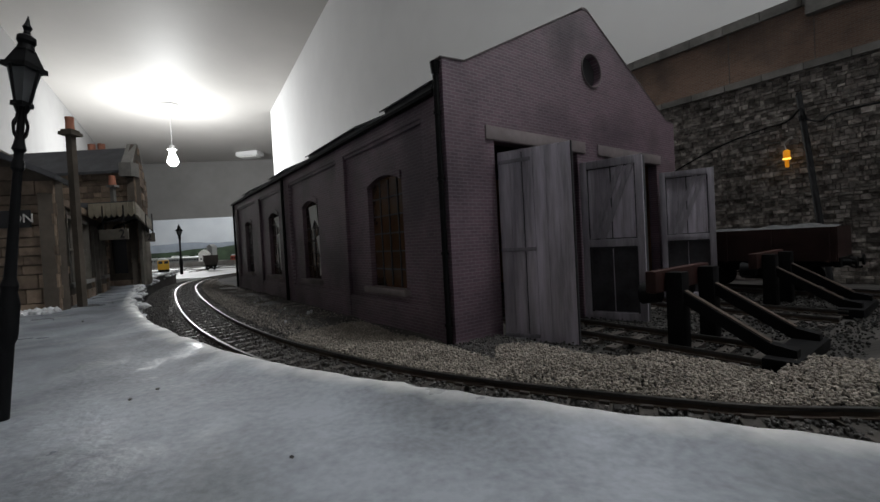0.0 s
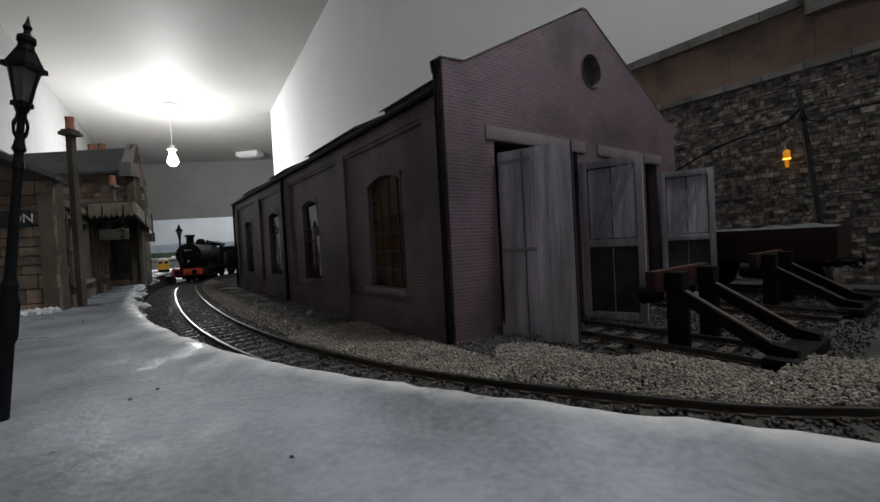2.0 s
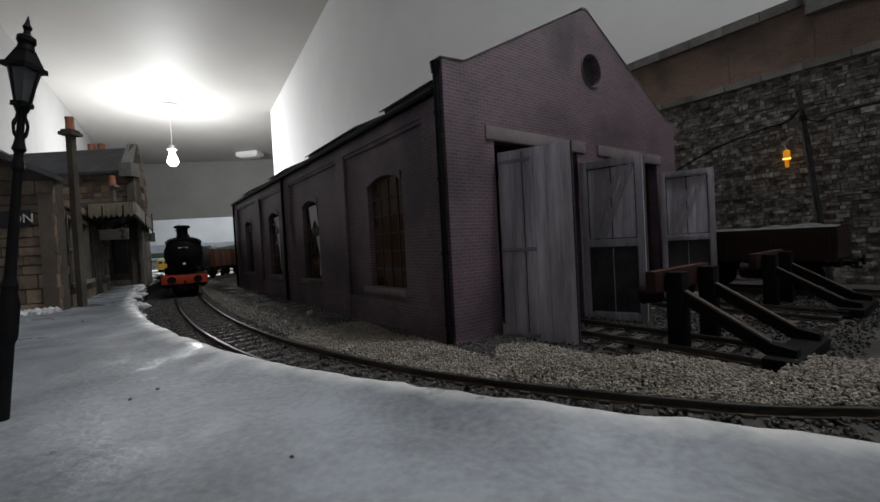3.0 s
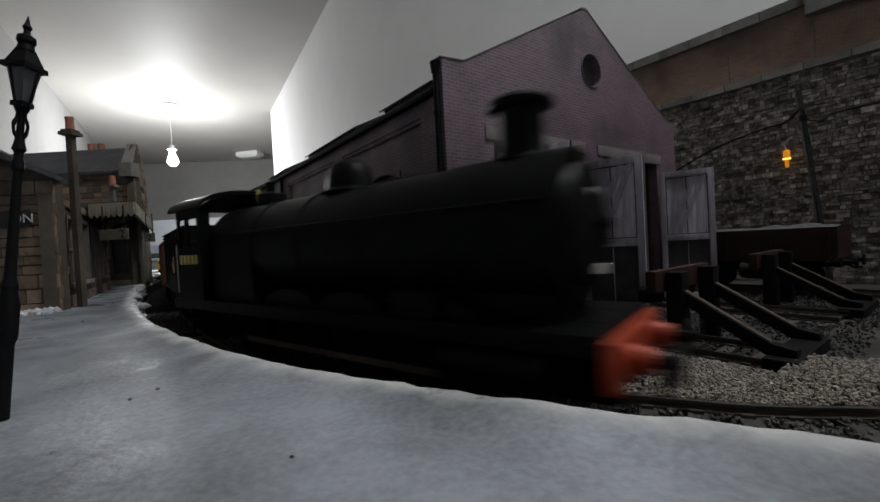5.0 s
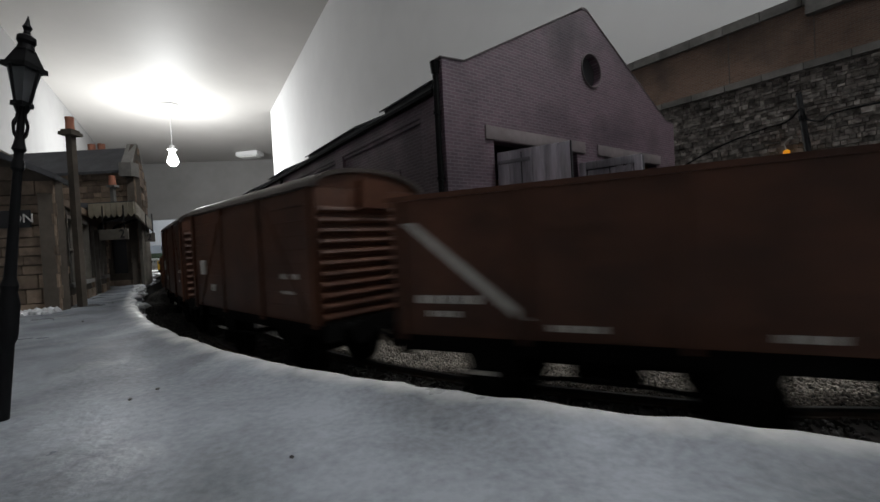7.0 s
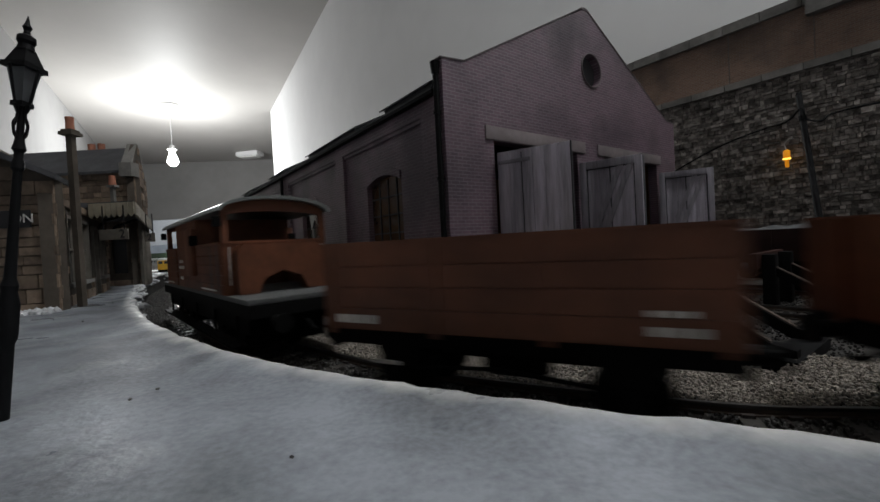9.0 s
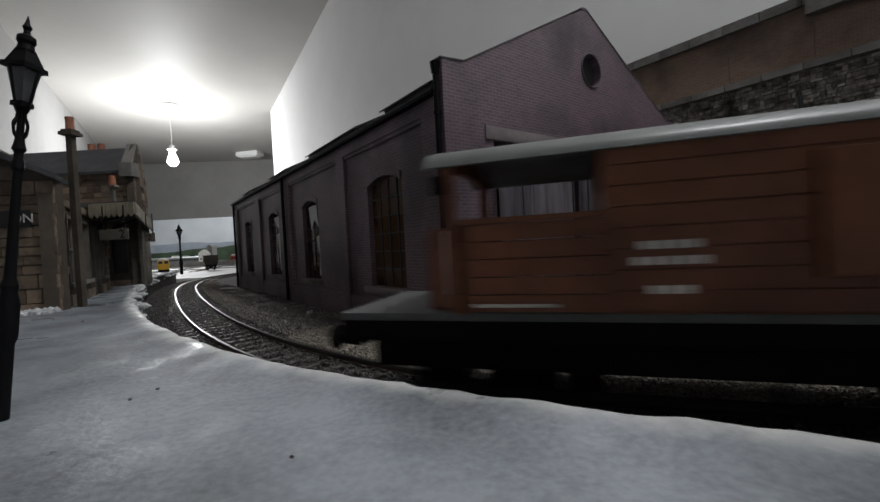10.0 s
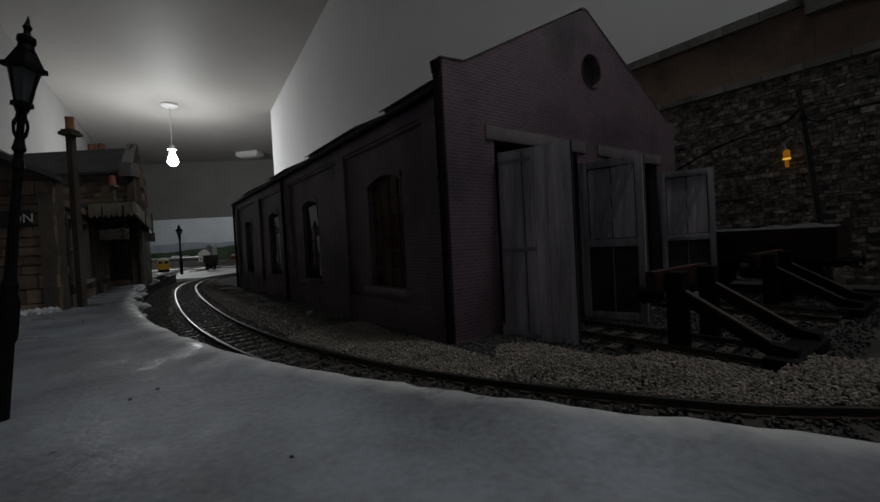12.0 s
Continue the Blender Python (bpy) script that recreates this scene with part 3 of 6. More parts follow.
# oily ballast, its colour lowered further for the lens's dark right side
grains("siding_ballast", np.c_[side, -0.24 + g1.uniform(-0.05, 0.05, len(side))], mat("oily_dimmed_ballast", (0.036, 0.034, 0.033), 0.65, var=0.3, scale=200, rnd=0.5), 0.025, 0.055, "dark ballast round the siding tracks", 8)


apron = ico_points(16000, (-1, 8, 10, 20), lambda xy: (to_us(xy[:, 0], xy[:, 1])[0] > -0.4) & (to_us(xy[:, 0], xy[:, 1])[0] < 7) & (to_us(xy[:, 0], xy[:, 1])[1] > -2.4) & (to_us(xy[:, 0], xy[:, 1])[1] < -0.02), 19)
grains("apron_cinders", np.c_[apron, -0.03 - 0.25 * np.clip((to_us(apron[:, 0], apron[:, 1])[0] - 1.7) / 0.8, 0, 1) + g1.uniform(-0.06, 0.02, len(apron))], M_BALLAST, 0.02, 0.05, "dark cinders trodden in before the shed doors", 20)


# ---- the engine shed ----
W, LEN, HS, HE, HA, HL = 16.05, 34.5, 9.03, 8.1, 12.9, 6.65
shed = thing("engine_shed", SHED, "purple-brown brick two-road engine shed with open doors", "engine shed")


def gable_left(bm):
    cu, cz, r = 8.3, 10.35, 0.70
    arc = [(cu - r * math.sin(k), cz + r * math.cos(k)) for k in np.linspace(math.pi, 0, 13)]
    prism(bm, [(0.02, HL), (cu, HL)] + arc + [(cu, HA - 0.12), (8.0, HA), (7.7, HA - 0.12), (0.95, 9.12), (0.02, HS)], 1, 0, 0.45)


def gable_right(bm):
    cu, cz, r = 8.3, 10.35, 0.70
    arc = [(cu + r * math.sin(k), cz + r * math.cos(k)) for k in np.linspace(0, math.pi, 13)]
    prism(bm, [(cu, HA - 0.12)] + arc + [(cu, HL), (W, HL), (W, HS), (W - 0.9, 9.12)], 1, 0, 0.45)


for a, b in ((0.02, 2.15), (7.0, 9.05), (13.9, W)):
    quick("door_pier", M_BRICK_U, shed, lambda bm: bx(bm, a, b, 0, 0.45, -0.5, HL))
quick("gable_wall", M_BRICK_U, shed, gable_left)
quick("gable_wall", M_BRICK_U, shed, gable_right)
quick("round_opening_rim", M_LINTEL, shed, lambda bm: [cyl(bm, (8.3 + 0.72 * math.cos(a), -0.03, 10.35 + 0.72 * math.sin(a)), (8.3 + 0.72 * math.cos(a + 0.28), -0.03, 10.35 + 0.72 * math.sin(a + 0.28)), 0.035, n=6) for a in np.arange(0, 6.28, 0.262)])
quick("round_vent", M_GAP, shed, lambda bm: cyl(bm, (8.3, 0.3, 10.35), (8.3, 0.36, 10.35), 0.72, n=28))


def gable_coping(bm):
    for a, b in (((-0.06, HS), (0.95, 9.12)), ((0.95, 9.12), (7.75, HA - 0.04)), ((8.25, HA - 0.04), (W - 0.9, 9.12)), ((W - 0.9, 9.12), (W + 0.06, HS))):
        dz = 0.045
        prism(bm, [(a[0], a[1] + 0.01), (b[0], b[1] + 0.01), (b[0], b[1] + dz), (a[0], a[1] + dz)], 1, -0.025, 0.5)
    prism(bm, [(7.75, HA - 0.04), (8.25, HA - 0.04), (8.25, HA + 0.03), (8.0, HA + 0.08), (7.75, HA + 0.03)], 1, -0.025, 0.5)


quick("gable_coping", M_LINTEL, shed, gable_coping)
for a, b in ((1.75, 7.55), (8.5, 14.3)):
    quick("lintel", M_LINTEL, shed, lambda bm: soft_box(bm, a, b, -0.06, 0.3, HL + 0.02, HL + 0.5, 0.03), "pale painted lintel over the doorway")
bays = ((4.42, 1.42), (13.2, 1.3), (20.95, 1.35), (29.25, 1.35))
PIL = (8.3, 16.95, 24.85, 33.6)


def arch(c, hw, n=9):
    return [(c - hw + 2 * hw * k / n, 5.72 + 0.32 * math.sin(math.pi * k / n)) for k in range(n + 1)]


edges = [0.46] + [v for c, h in bays for v in (c - h, c + h)] + [LEN]
for a, b in zip(edges[::2], edges[1::2]):
    quick("side_wall", M_BRICK_S, shed, lambda bm: bx(bm, 0.16, 0.55, a, b, -0.5, HE))
for c, h in bays:
    quick("wall_below_window", M_BRICK_S, shed, lambda bm: bx(bm, 0.16, 0.55, c - h, c + h, -0.5, 1.5))
    quick("wall_over_window", M_BRICK_S, shed, lambda bm: prism(bm, arch(c, h) + [(c + h, HE), (c - h, HE)], 0, 0.16, 0.55))
quick("far_side_wall", M_BRICK_S, shed, lambda bm: bx(bm, W - 0.45, W, 0.46, LEN, -0.5, HE))
quick("rear_wall", M_BRICK_U, shed, lambda bm: prism(bm, [(0.16, -0.5), (W, -0.5), (W, HE), (8.0, HA - 0.5), (0.16, HE)], 1, LEN, LEN + 0.45))
for a, b in ((1.3, 7.85), (8.75, 16.5), (17.4, 24.4), (25.3, 33.15)):
    quick("plinth", M_BRICK_S, shed, lambda bm: bx(bm, 0.03, 0.17, a, b, -0.5, 0.98))
quick("corner_pier", M_BRICK_S, shed, lambda bm: bx(bm, 0.0, 0.2, 0.46, 1.3, -0.5, 7.5))
for c in PIL:
    quick("pilaster", M_BRICK_S, shed, lambda bm: bx(bm, 0.0, 0.2, c - 0.45, c + 0.45, -0.5, 7.5))
quick("eaves_band", M_BRICK_S, shed, lambda bm: [bx(bm, 0.02, 0.2, 0.46, LEN, 7.5, HE - 0.02), bx(bm, 0.07, 0.2, 0.46, LEN, 7.36, 7.5)])
quick("gutter", M_PIPE, shed, lambda bm: prism(bm, [(-0.2, HE - 0.1), (0.1, HE - 0.1), (0.1, HE + 0.04), (-0.2, HE + 0.02)], 1, 0.3, LEN + 0.3))
quick("drainpipe", M_PIPE, shed, lambda bm: [cyl(bm, (-0.1, 0.2, -0.2), (-0.1, 0.2, 8.9), 0.095), cyl(bm, (-0.1, 0.2, 8.6), (-0.1, 0.2, 8.95), 0.13, 0.17, 8)] + [cyl(bm, (-0.1, 0.2, z), (-0.1, 0.2, z + 0.1), 0.125) for z in (0.5, 2.8, 5.2, 7.3)])
for c in PIL[1::2]:
    quick("drainpipe", M_PIPE, shed, lambda bm: cyl(bm, (-0.1, c + 0.55, -0.2), (-0.1, c + 0.55, HE), 0.1))


def roof(bm):
    rise = HA - 0.75 - HE
    for sgn, x0 in ((1, -0.12), (-1, W + 0.12)):
        x1 = 8.03
        a = [(x0, HE + 0.03), (x1, HE + rise - 0.1), (x1, HE + rise + 0.02), (x0, HE + 0.14)]
        prism(bm, a, 1, 0.45, LEN + 0.35)


quick("roof", M_ROOF, shed, roof, "dark slate pitched roof")
for a, b in ((0.8, 4.0), (6.6, 12.9), (17.2, 21.2), (26.5, 30.5)):
    rl = quick("roof_light", M_ROOF, shed, lambda bm: prism(bm, [(0.3, 8.28), (3.2, 9.75), (3.05, 10.0), (0.15, 8.52)], 1, a, b), "raised roof light with a thin metal edge")
    quick("lip", M_GAP, rl, lambda bm: prism(bm, [(0.05, 8.5), (3.1, 10.03), (3.08, 10.08), (0.03, 8.55)], 1, a - 0.1, b + 0.18), "thin overhanging metal lip")
for c, h in bays:
    w = thing("window", P(0, 0, 0), "", "")
    w.parent = shed
    w["label"] = "arched shed window with grimy amber panes"
    quick("pane", M_PANE, w, lambda bm: prism(bm, [(c - h, 1.5), (c + h, 1.5)] + [(y, z - 0.02) for y, z in arch(c, h)][::-1], 0, 0.40, 0.43))

    for k in range(1, 4):
        y = c - h + 2 * h * k / 4
        quick("glazing_bar", M_GAP, w, lambda bm: bx(bm, 0.36, 0.40, y - 0.035, y + 0.035, 1.55, 5.9))
    for k in range(1, 6):
        quick("glazing_bar", M_GAP, w, lambda bm: bx(bm, 0.365, 0.40, c - h + 0.02, c + h - 0.02, 1.5 + 0.74 * k - 0.03, 1.5 + 0.74 * k + 0.03))
    quick("window_sill", M_LINTEL, w, lambda bm: soft_box(bm, -0.1, 0.35, c - h - 0.25, c + h + 0.3, 1.25, 1.5, 0.04), "pale stone sill")


    def frame_band(bm):
        top = arch(c, h)
        low = arch(c, h)
        for k in range(len(top) - 1):
            prism(bm, [low[k], low[k + 1], (top[k + 1][0], top[k + 1][1] + 0.3), (top[k][0], top[k][1] + 0.3)], 0, 0.1, 0.2)
    quick("brick_arch", M_BRICK_S, w, frame_band)
# bright reflections in two windows, put in as flat white pieces
for shape in ([(13.9, 5.72), (12.6, 5.78), (12.45, 4.5), (13.0, 4.95), (13.6, 4.4)], [(12.9, 3.9), (12.1, 4.1), (12.0, 1.9), (12.6, 1.7), (12.4, 2.8)],
              [(21.5, 5.7), (20.2, 5.76), (20.05, 4.8), (20.8, 5.1)], [(20.9, 4.4), (20.1, 4.6), (19.9, 1.8), (20.4, 1.9), (20.5, 3.3)]):
    quick("torn_paper", M_WHITE, shed, lambda bm: prism(bm, shape, 0, 0.345, 0.358), "white piece painted as a reflection on a window pane")
quick("floor_slab", M_GROUND, shed, lambda bm: bx(bm, 0.55, W - 0.45, 0.2, LEN, -0.5, -0.215))
quick("inner_lining", M_INNER, shed, lambda bm: [bx(bm, 0.9, W - 0.5, LEN - 0.3, LEN - 0.02, -0.3, 8), bx(bm, W - 0.6, W - 0.47, 0.5, LEN - 0.3, -0.3, 8)], "brown painted inner walls")


def shed_door(hinge, tip, braced):
    hx, hy = hinge
    dx, dy = tip[0] - hx, tip[1] - hy
    ln = math.hypot(dx, dy)
    d = thing("door", pose(hx * CM, hy * CM, -0.0026, 0, 0, math.degrees(math.atan2(dy, dx))), "", "")
    d.parent = shed
    d["label"] = "weathered grey boarded shed door, folded open"
    h = HL - 0.2
    n = 6
    for k in range(n):
        a, b = ln * k / n, ln * (k + 1) / n
        quick("board", M_DOOR, d, lambda bm: soft_box(bm, a + 0.004, b - 0.004, -0.06, 0.06, 0, h, 0.012))
    if braced:
        # the inner face, with its frame, braces and sunk lower panel
        y0, y1 = -0.15, -0.058
        for a, b in ((0.0, 0.26), (ln - 0.26, ln)):
            quick("stile", M_DOORFR, d, lambda bm: soft_box(bm, a, b, y0, y1, 0.0, h, 0.012))
        for z in (0.0, 2.95, h - 0.3):
            quick("rail", M_DOORFR, d, lambda bm: soft_box(bm, 0.262, ln - 0.262, y0, y1, z, z + 0.3, 0.012))
        for k in (0.0, 0.38):
            quick("brace", M_DOORFR, d, lambda bm: prism(bm, [(0.3 + k, 3.27), (0.52 + k, 3.27), (ln - 0.68 + k, h - 0.32), (ln - 0.9 + k, h - 0.32)], 1, -0.13, -0.06))
        quick("seam", M_GAP, d, lambda bm: [bx(bm, q - 0.022, q + 0.022, -0.068, -0.05, 3.26, h - 0.3) for q in (0.285, ln * 0.5, ln - 0.285)] + [bx(bm, 0.262, ln - 0.262, -0.072, -0.05, z, z + 0.04) for z in (3.255, h - 0.345)])
        quick("lower_panel", M_DOORDARK, d, lambda bm: [bx(bm, 0.34, ln * 0.5 - 0.02, -0.078, -0.061, 0.34, 2.86), bx(bm, ln * 0.5 + 0.02, ln - 0.34, -0.078, -0.061, 0.34, 2.86)], "dark sunk lower panel")
        quick("panel_bead", M_GAP, d, lambda bm: [bx(bm, 0.262, 0.34, -0.095, -0.06, 0.3, 2.95), bx(bm, ln - 0.34, ln - 0.262, -0.095, -0.06, 0.3, 2.95), bx(bm, 0.34, ln - 0.34, -0.095, -0.06, 2.86, 2.95)])
        quick("folded_leaf", M_DOORDARK, d, lambda bm: soft_box(bm, ln - 0.13, ln - 0.01, 0.062, 0.62, 0.02, h + 0.05, 0.02), "dark leaf folded behind the door")
    else:
        for z, part_way in ((h * 0.47, 0.5), (h - 0.42, 0.47), (0.12, 0.5)):
            quick("hinge_strap", M_DOORDK, d, lambda bm: soft_box(bm, 0.0, ln * part_way, -0.1, -0.055, z, z + 0.13, 0.02))
        quick("gap_strip", M_GAP, d, lambda bm: bx(bm, ln * 0.345, ln * 0.358, -0.068, -0.055, 0.05, h - 0.1))
        quick("door_edge", M_DOORDARK, d, lambda bm: bx(bm, ln + 0.002, ln + 0.04, -0.07, 0.09, 0, h), "dark strip along the door edge")


shed_door((2.18, -0.12), (3.1, -2.4), False)
shed_door((7.0, -0.12), (7.7, -2.35), True)
shed_door((13.9, -0.12), (14.75, -2.3), True)


# ---- the retaining wall ----
UW = 24.0
wall = thing("retaining_wall", SHED, "tall grey stone retaining wall with a brick parapet", "retaining wall", kind="structure")
quick("wall_core", M_MORTAR, wall, lambda bm: bx(bm, UW + 0.05, UW + 2.0, -22, 34, -0.5, 15.9))
quick("parapet_face", M_PARAPET, wall, lambda bm: [bx(bm, UW + 0.02, UW + 0.11, a, b, 12.62, 15.9) for a, b in ((-21.9, -4.5), (-4.46, -0.28), (-0.22, 33.9))])
for z0, z1, pr in ((12.2, 12.62, -0.22), (15.9, 16.5, -0.2)):
    for k in range(28):
        a = -22 + 2 * k
        quick("coping_stone", M_COPING, wall, lambda bm: bx(bm, UW + pr + rng.uniform(-0.02, 0.02), UW + (0.12 if z0 < 13 else 2.0), a + 0.02, a + 1.98, z0, z1))
quick("pier", M_COPING, wall, lambda bm: [bx(bm, UW - 0.5, UW + 2.1, -22, -4.2, 15.2, 17.4)])


def block(bm_or_none, y0, y1, z0, z1, proud):
    g = 0.011
    bm = bm_or_none or bmesh.new()
    a, b, c, d = y0 + g, y1 - g, z0 + g, z1 - g
    v = [bm.verts.new((UW + x, y, z)) for x, y, z in ((0.06, a, c), (0.06, b, c), (0.06, b, d), (0.06, a, d),
         (-proud, a + g, c + g), (-proud, b - g, c + g), (-proud, b - g, d - g), (-proud, a + g, d - g))]
    for f in ((4, 5, 6, 7), (0, 1, 5, 4), (1, 2, 6, 5), (2, 3, 7, 6), (3, 0, 4, 7)):
        bm.faces.new([v[i] for i in f])
    return bm


def stone_face():
    rest = bmesh.new()
    single = 0
    z = -0.3
    while z < 12.1:
        h = min(rng.choice((0.18, 0.22, 0.27, 0.34)), 12.2 - z)
        y = -14.0 - rng.random()
        while y < 9:
            ln = rng.choice((0.2, 0.27, 0.35, 0.45, 0.58))
            cuts = [(z, z + h)] if h < 0.3 or rng.random() < 0.72 else [(z, z + h / 2), (z + h / 2, z + h)]
            for c, d in cuts:
                pr = rng.uniform(-0.03, 0.09)
                if -6.2 < y < 3.6 and 3.2 < z < 11.9 and single < 300:
                    part("stone", block(None, y, y + ln, c, d, pr), M_STONE, wall, smooth=False)
                    single += 1
                else:
                    block(rest, y, y + ln, c, d, pr)
            y += ln
        z += h
    tagged(part("stones", rest, M_STONE, wall, smooth=False), kind="stuff")


# ---- on the shed side: stops, wagon, pole, cable, lamp ----
def buffer_stop(u):
    t = thing("buffer_stop", SHED @ P(u, 0, 0), "black rail-built buffer stop with a dull red beam", "buffer stop", "siding buffer stops")
    for g in (-1.1, 1.1):
        quick("post", M_PIPE, t, lambda bm: soft_box(bm, g - 0.24, g + 0.24, -5.1, -4.66, -0.24, 2.02, 0.03))
        quick("strut", M_PIPE, t, lambda bm: prism(bm, [(-5.05, 1.15), (-5.05, 1.5), (-7.0, 0.34), (-7.5, 0.24), (-7.5, -0.02), (-6.9, 0.05)], 0, g - 0.15, g + 0.15))
        quick("strut_cap", M_RAILSIDE, t, lambda bm: prism(bm, [(-5.1, 1.475), (-5.1, 1.51), (-7.0, 0.375), (-7.0, 0.345)], 0, g - 0.1, g + 0.1), "paler strip along the top of the raking strut")
        quick("buffer_pad", M_PIPE, t, lambda bm: cyl(bm, (g, -3.9, 1.35), (g, -4.4, 1.35), 0.34, 0.24, 12))
    quick("beam", M_DULLRED, t, lambda bm: soft_box(bm, -1.85, 1.85, -4.64, -4.34, 1.45, 2.08, 0.05), "dark red timber buffer beam, dimmed in its colour")
    quick("foot_beam", M_PIPE, t, lambda bm: soft_box(bm, -1.6, 1.6, -7.6, -6.9, -0.26, 0.06, 0.05))


buffer_stop(SIDING_U[0] + 0.65)
buffer_stop(SIDING_U[1] + 2.4)


def wheelset(name, parent, x, r, gauge=1.45):
    def fn(bm):
        cyl(bm, (0, -0.85, 0), (0, 0.85, 0), 0.1, n=8)
        for s in (-1, 1):
            cyl(bm, (0, s * gauge / 2, 0), (0, s * (gauge / 2 + 0.22), 0), r, n=20)
            cyl(bm, (0, s * (gauge / 2 - 0.05), 0), (0, s * gauge / 2, 0), r * 1.06, n=20)
            for k in range(6):
                a = k * math.pi / 3
                cyl(bm, (0, s * (gauge / 2 + 0.23), 0), (0.8 * r * math.cos(a), s * (gauge / 2 + 0.23), 0.8 * r * math.sin(a)), 0.05, n=5)
    w = quick(name, M_UNDER, parent, fn)
    w.matrix_basis = P(x, 0, r)
    return w


def buffers(t, x, sgn, z=1.38):
    for y in (-0.86, 0.86):
        b = quick("buffer", M_UNDER, t, lambda bm: [cyl(bm, (x, y, z), (x + sgn * 0.36, y, z), 0.17, 0.14, 10), cyl(bm, (x + sgn * 0.3, y, z), (x + sgn * 0.52, y, z), 0.09, n=8),
                                                       cyl(bm, (x + sgn * 0.5, y, z), (x + sgn * 0.57, y, z), 0.25, n=14)])
    quick("coupling", M_UNDER, t, lambda bm: tube(bm, [(x, 0, z - 0.1), (x + sgn * 0.35, 0, z - 0.3), (x + sgn * 0.6, 0, z - 0.25)], 0.05))


def underframe(t, x0, x1, wb, spinning=True):
    mid_x = (x0 + x1) / 2
    for s in (-1, 1):
        quick("solebar", M_UNDER, t, lambda bm: bx(bm, min(x0, x1), max(x0, x1), s * 1.18 - 0.07, s * 1.18 + 0.07, 1.2, 1.58))
    for x in (x0, x1):
        quick("headstock", M_UNDER, t, lambda bm: bx(bm, x - 0.1, x + 0.1, -1.45, 1.45, 1.18, 1.6))
    ws = []
    for x in (mid_x + wb / 2, mid_x - wb / 2):
        ws.append(wheelset("wheelset", t, x, 0.6))
        for s in (-1, 1):
            quick("axle_guard", M_UNDER, t, lambda bm: [prism(bm, [(x - 0.5, 1.25), (x + 0.5, 1.25), (x + 0.2, 0.42), (x - 0.2, 0.42)], 1, s * 1.14, s * 1.22), soft_box(bm, x - 0.17, x + 0.17, s * 1.27 - 0.09, s * 1.27 + 0.09, 0.45, 0.8, 0.03)])
    quick("brake_lever", M_LETTER, t, lambda bm: bx(bm, mid_x - wb / 2 - 0.5, mid_x - wb / 2 + 0.1, -1.36, -1.32, 0.86, 0.93), "white-tipped brake lever")
    quick("brake_gear", M_UNDER, t, lambda bm: [tube(bm, [(mid_x + wb / 2, s * 1.25, 0.75), (mid_x, s * 1.3, 0.95), (mid_x - wb / 2, s * 1.25, 0.8)], 0.04, 5) for s in (-1, 1)])
    quick("brake_cylinder", M_UNDER, t, lambda bm: [cyl(bm, (mid_x - 0.6, 0, 0.85), (mid_x + 0.6, 0, 0.85), 0.42, n=12), bx(bm, mid_x - wb / 2, mid_x + wb / 2, -0.5, 0.5, 0.9, 1.3)])
    buffers(t, x0, 1)
    buffers(t, x1, -1)
    return ws


def bars_text(t, x, z, n, y=-1.58, size=0.2, step=0.17, material=None, name="lettering"):
    """Unreadable lettering as plain bars on the near side."""
    quick(name, material or M_LETTER, t, lambda bm: [bx(bm, x + k * step, x + k * step + step * 0.7, y - 0.012, y, z, z + size) for k in range(n)])


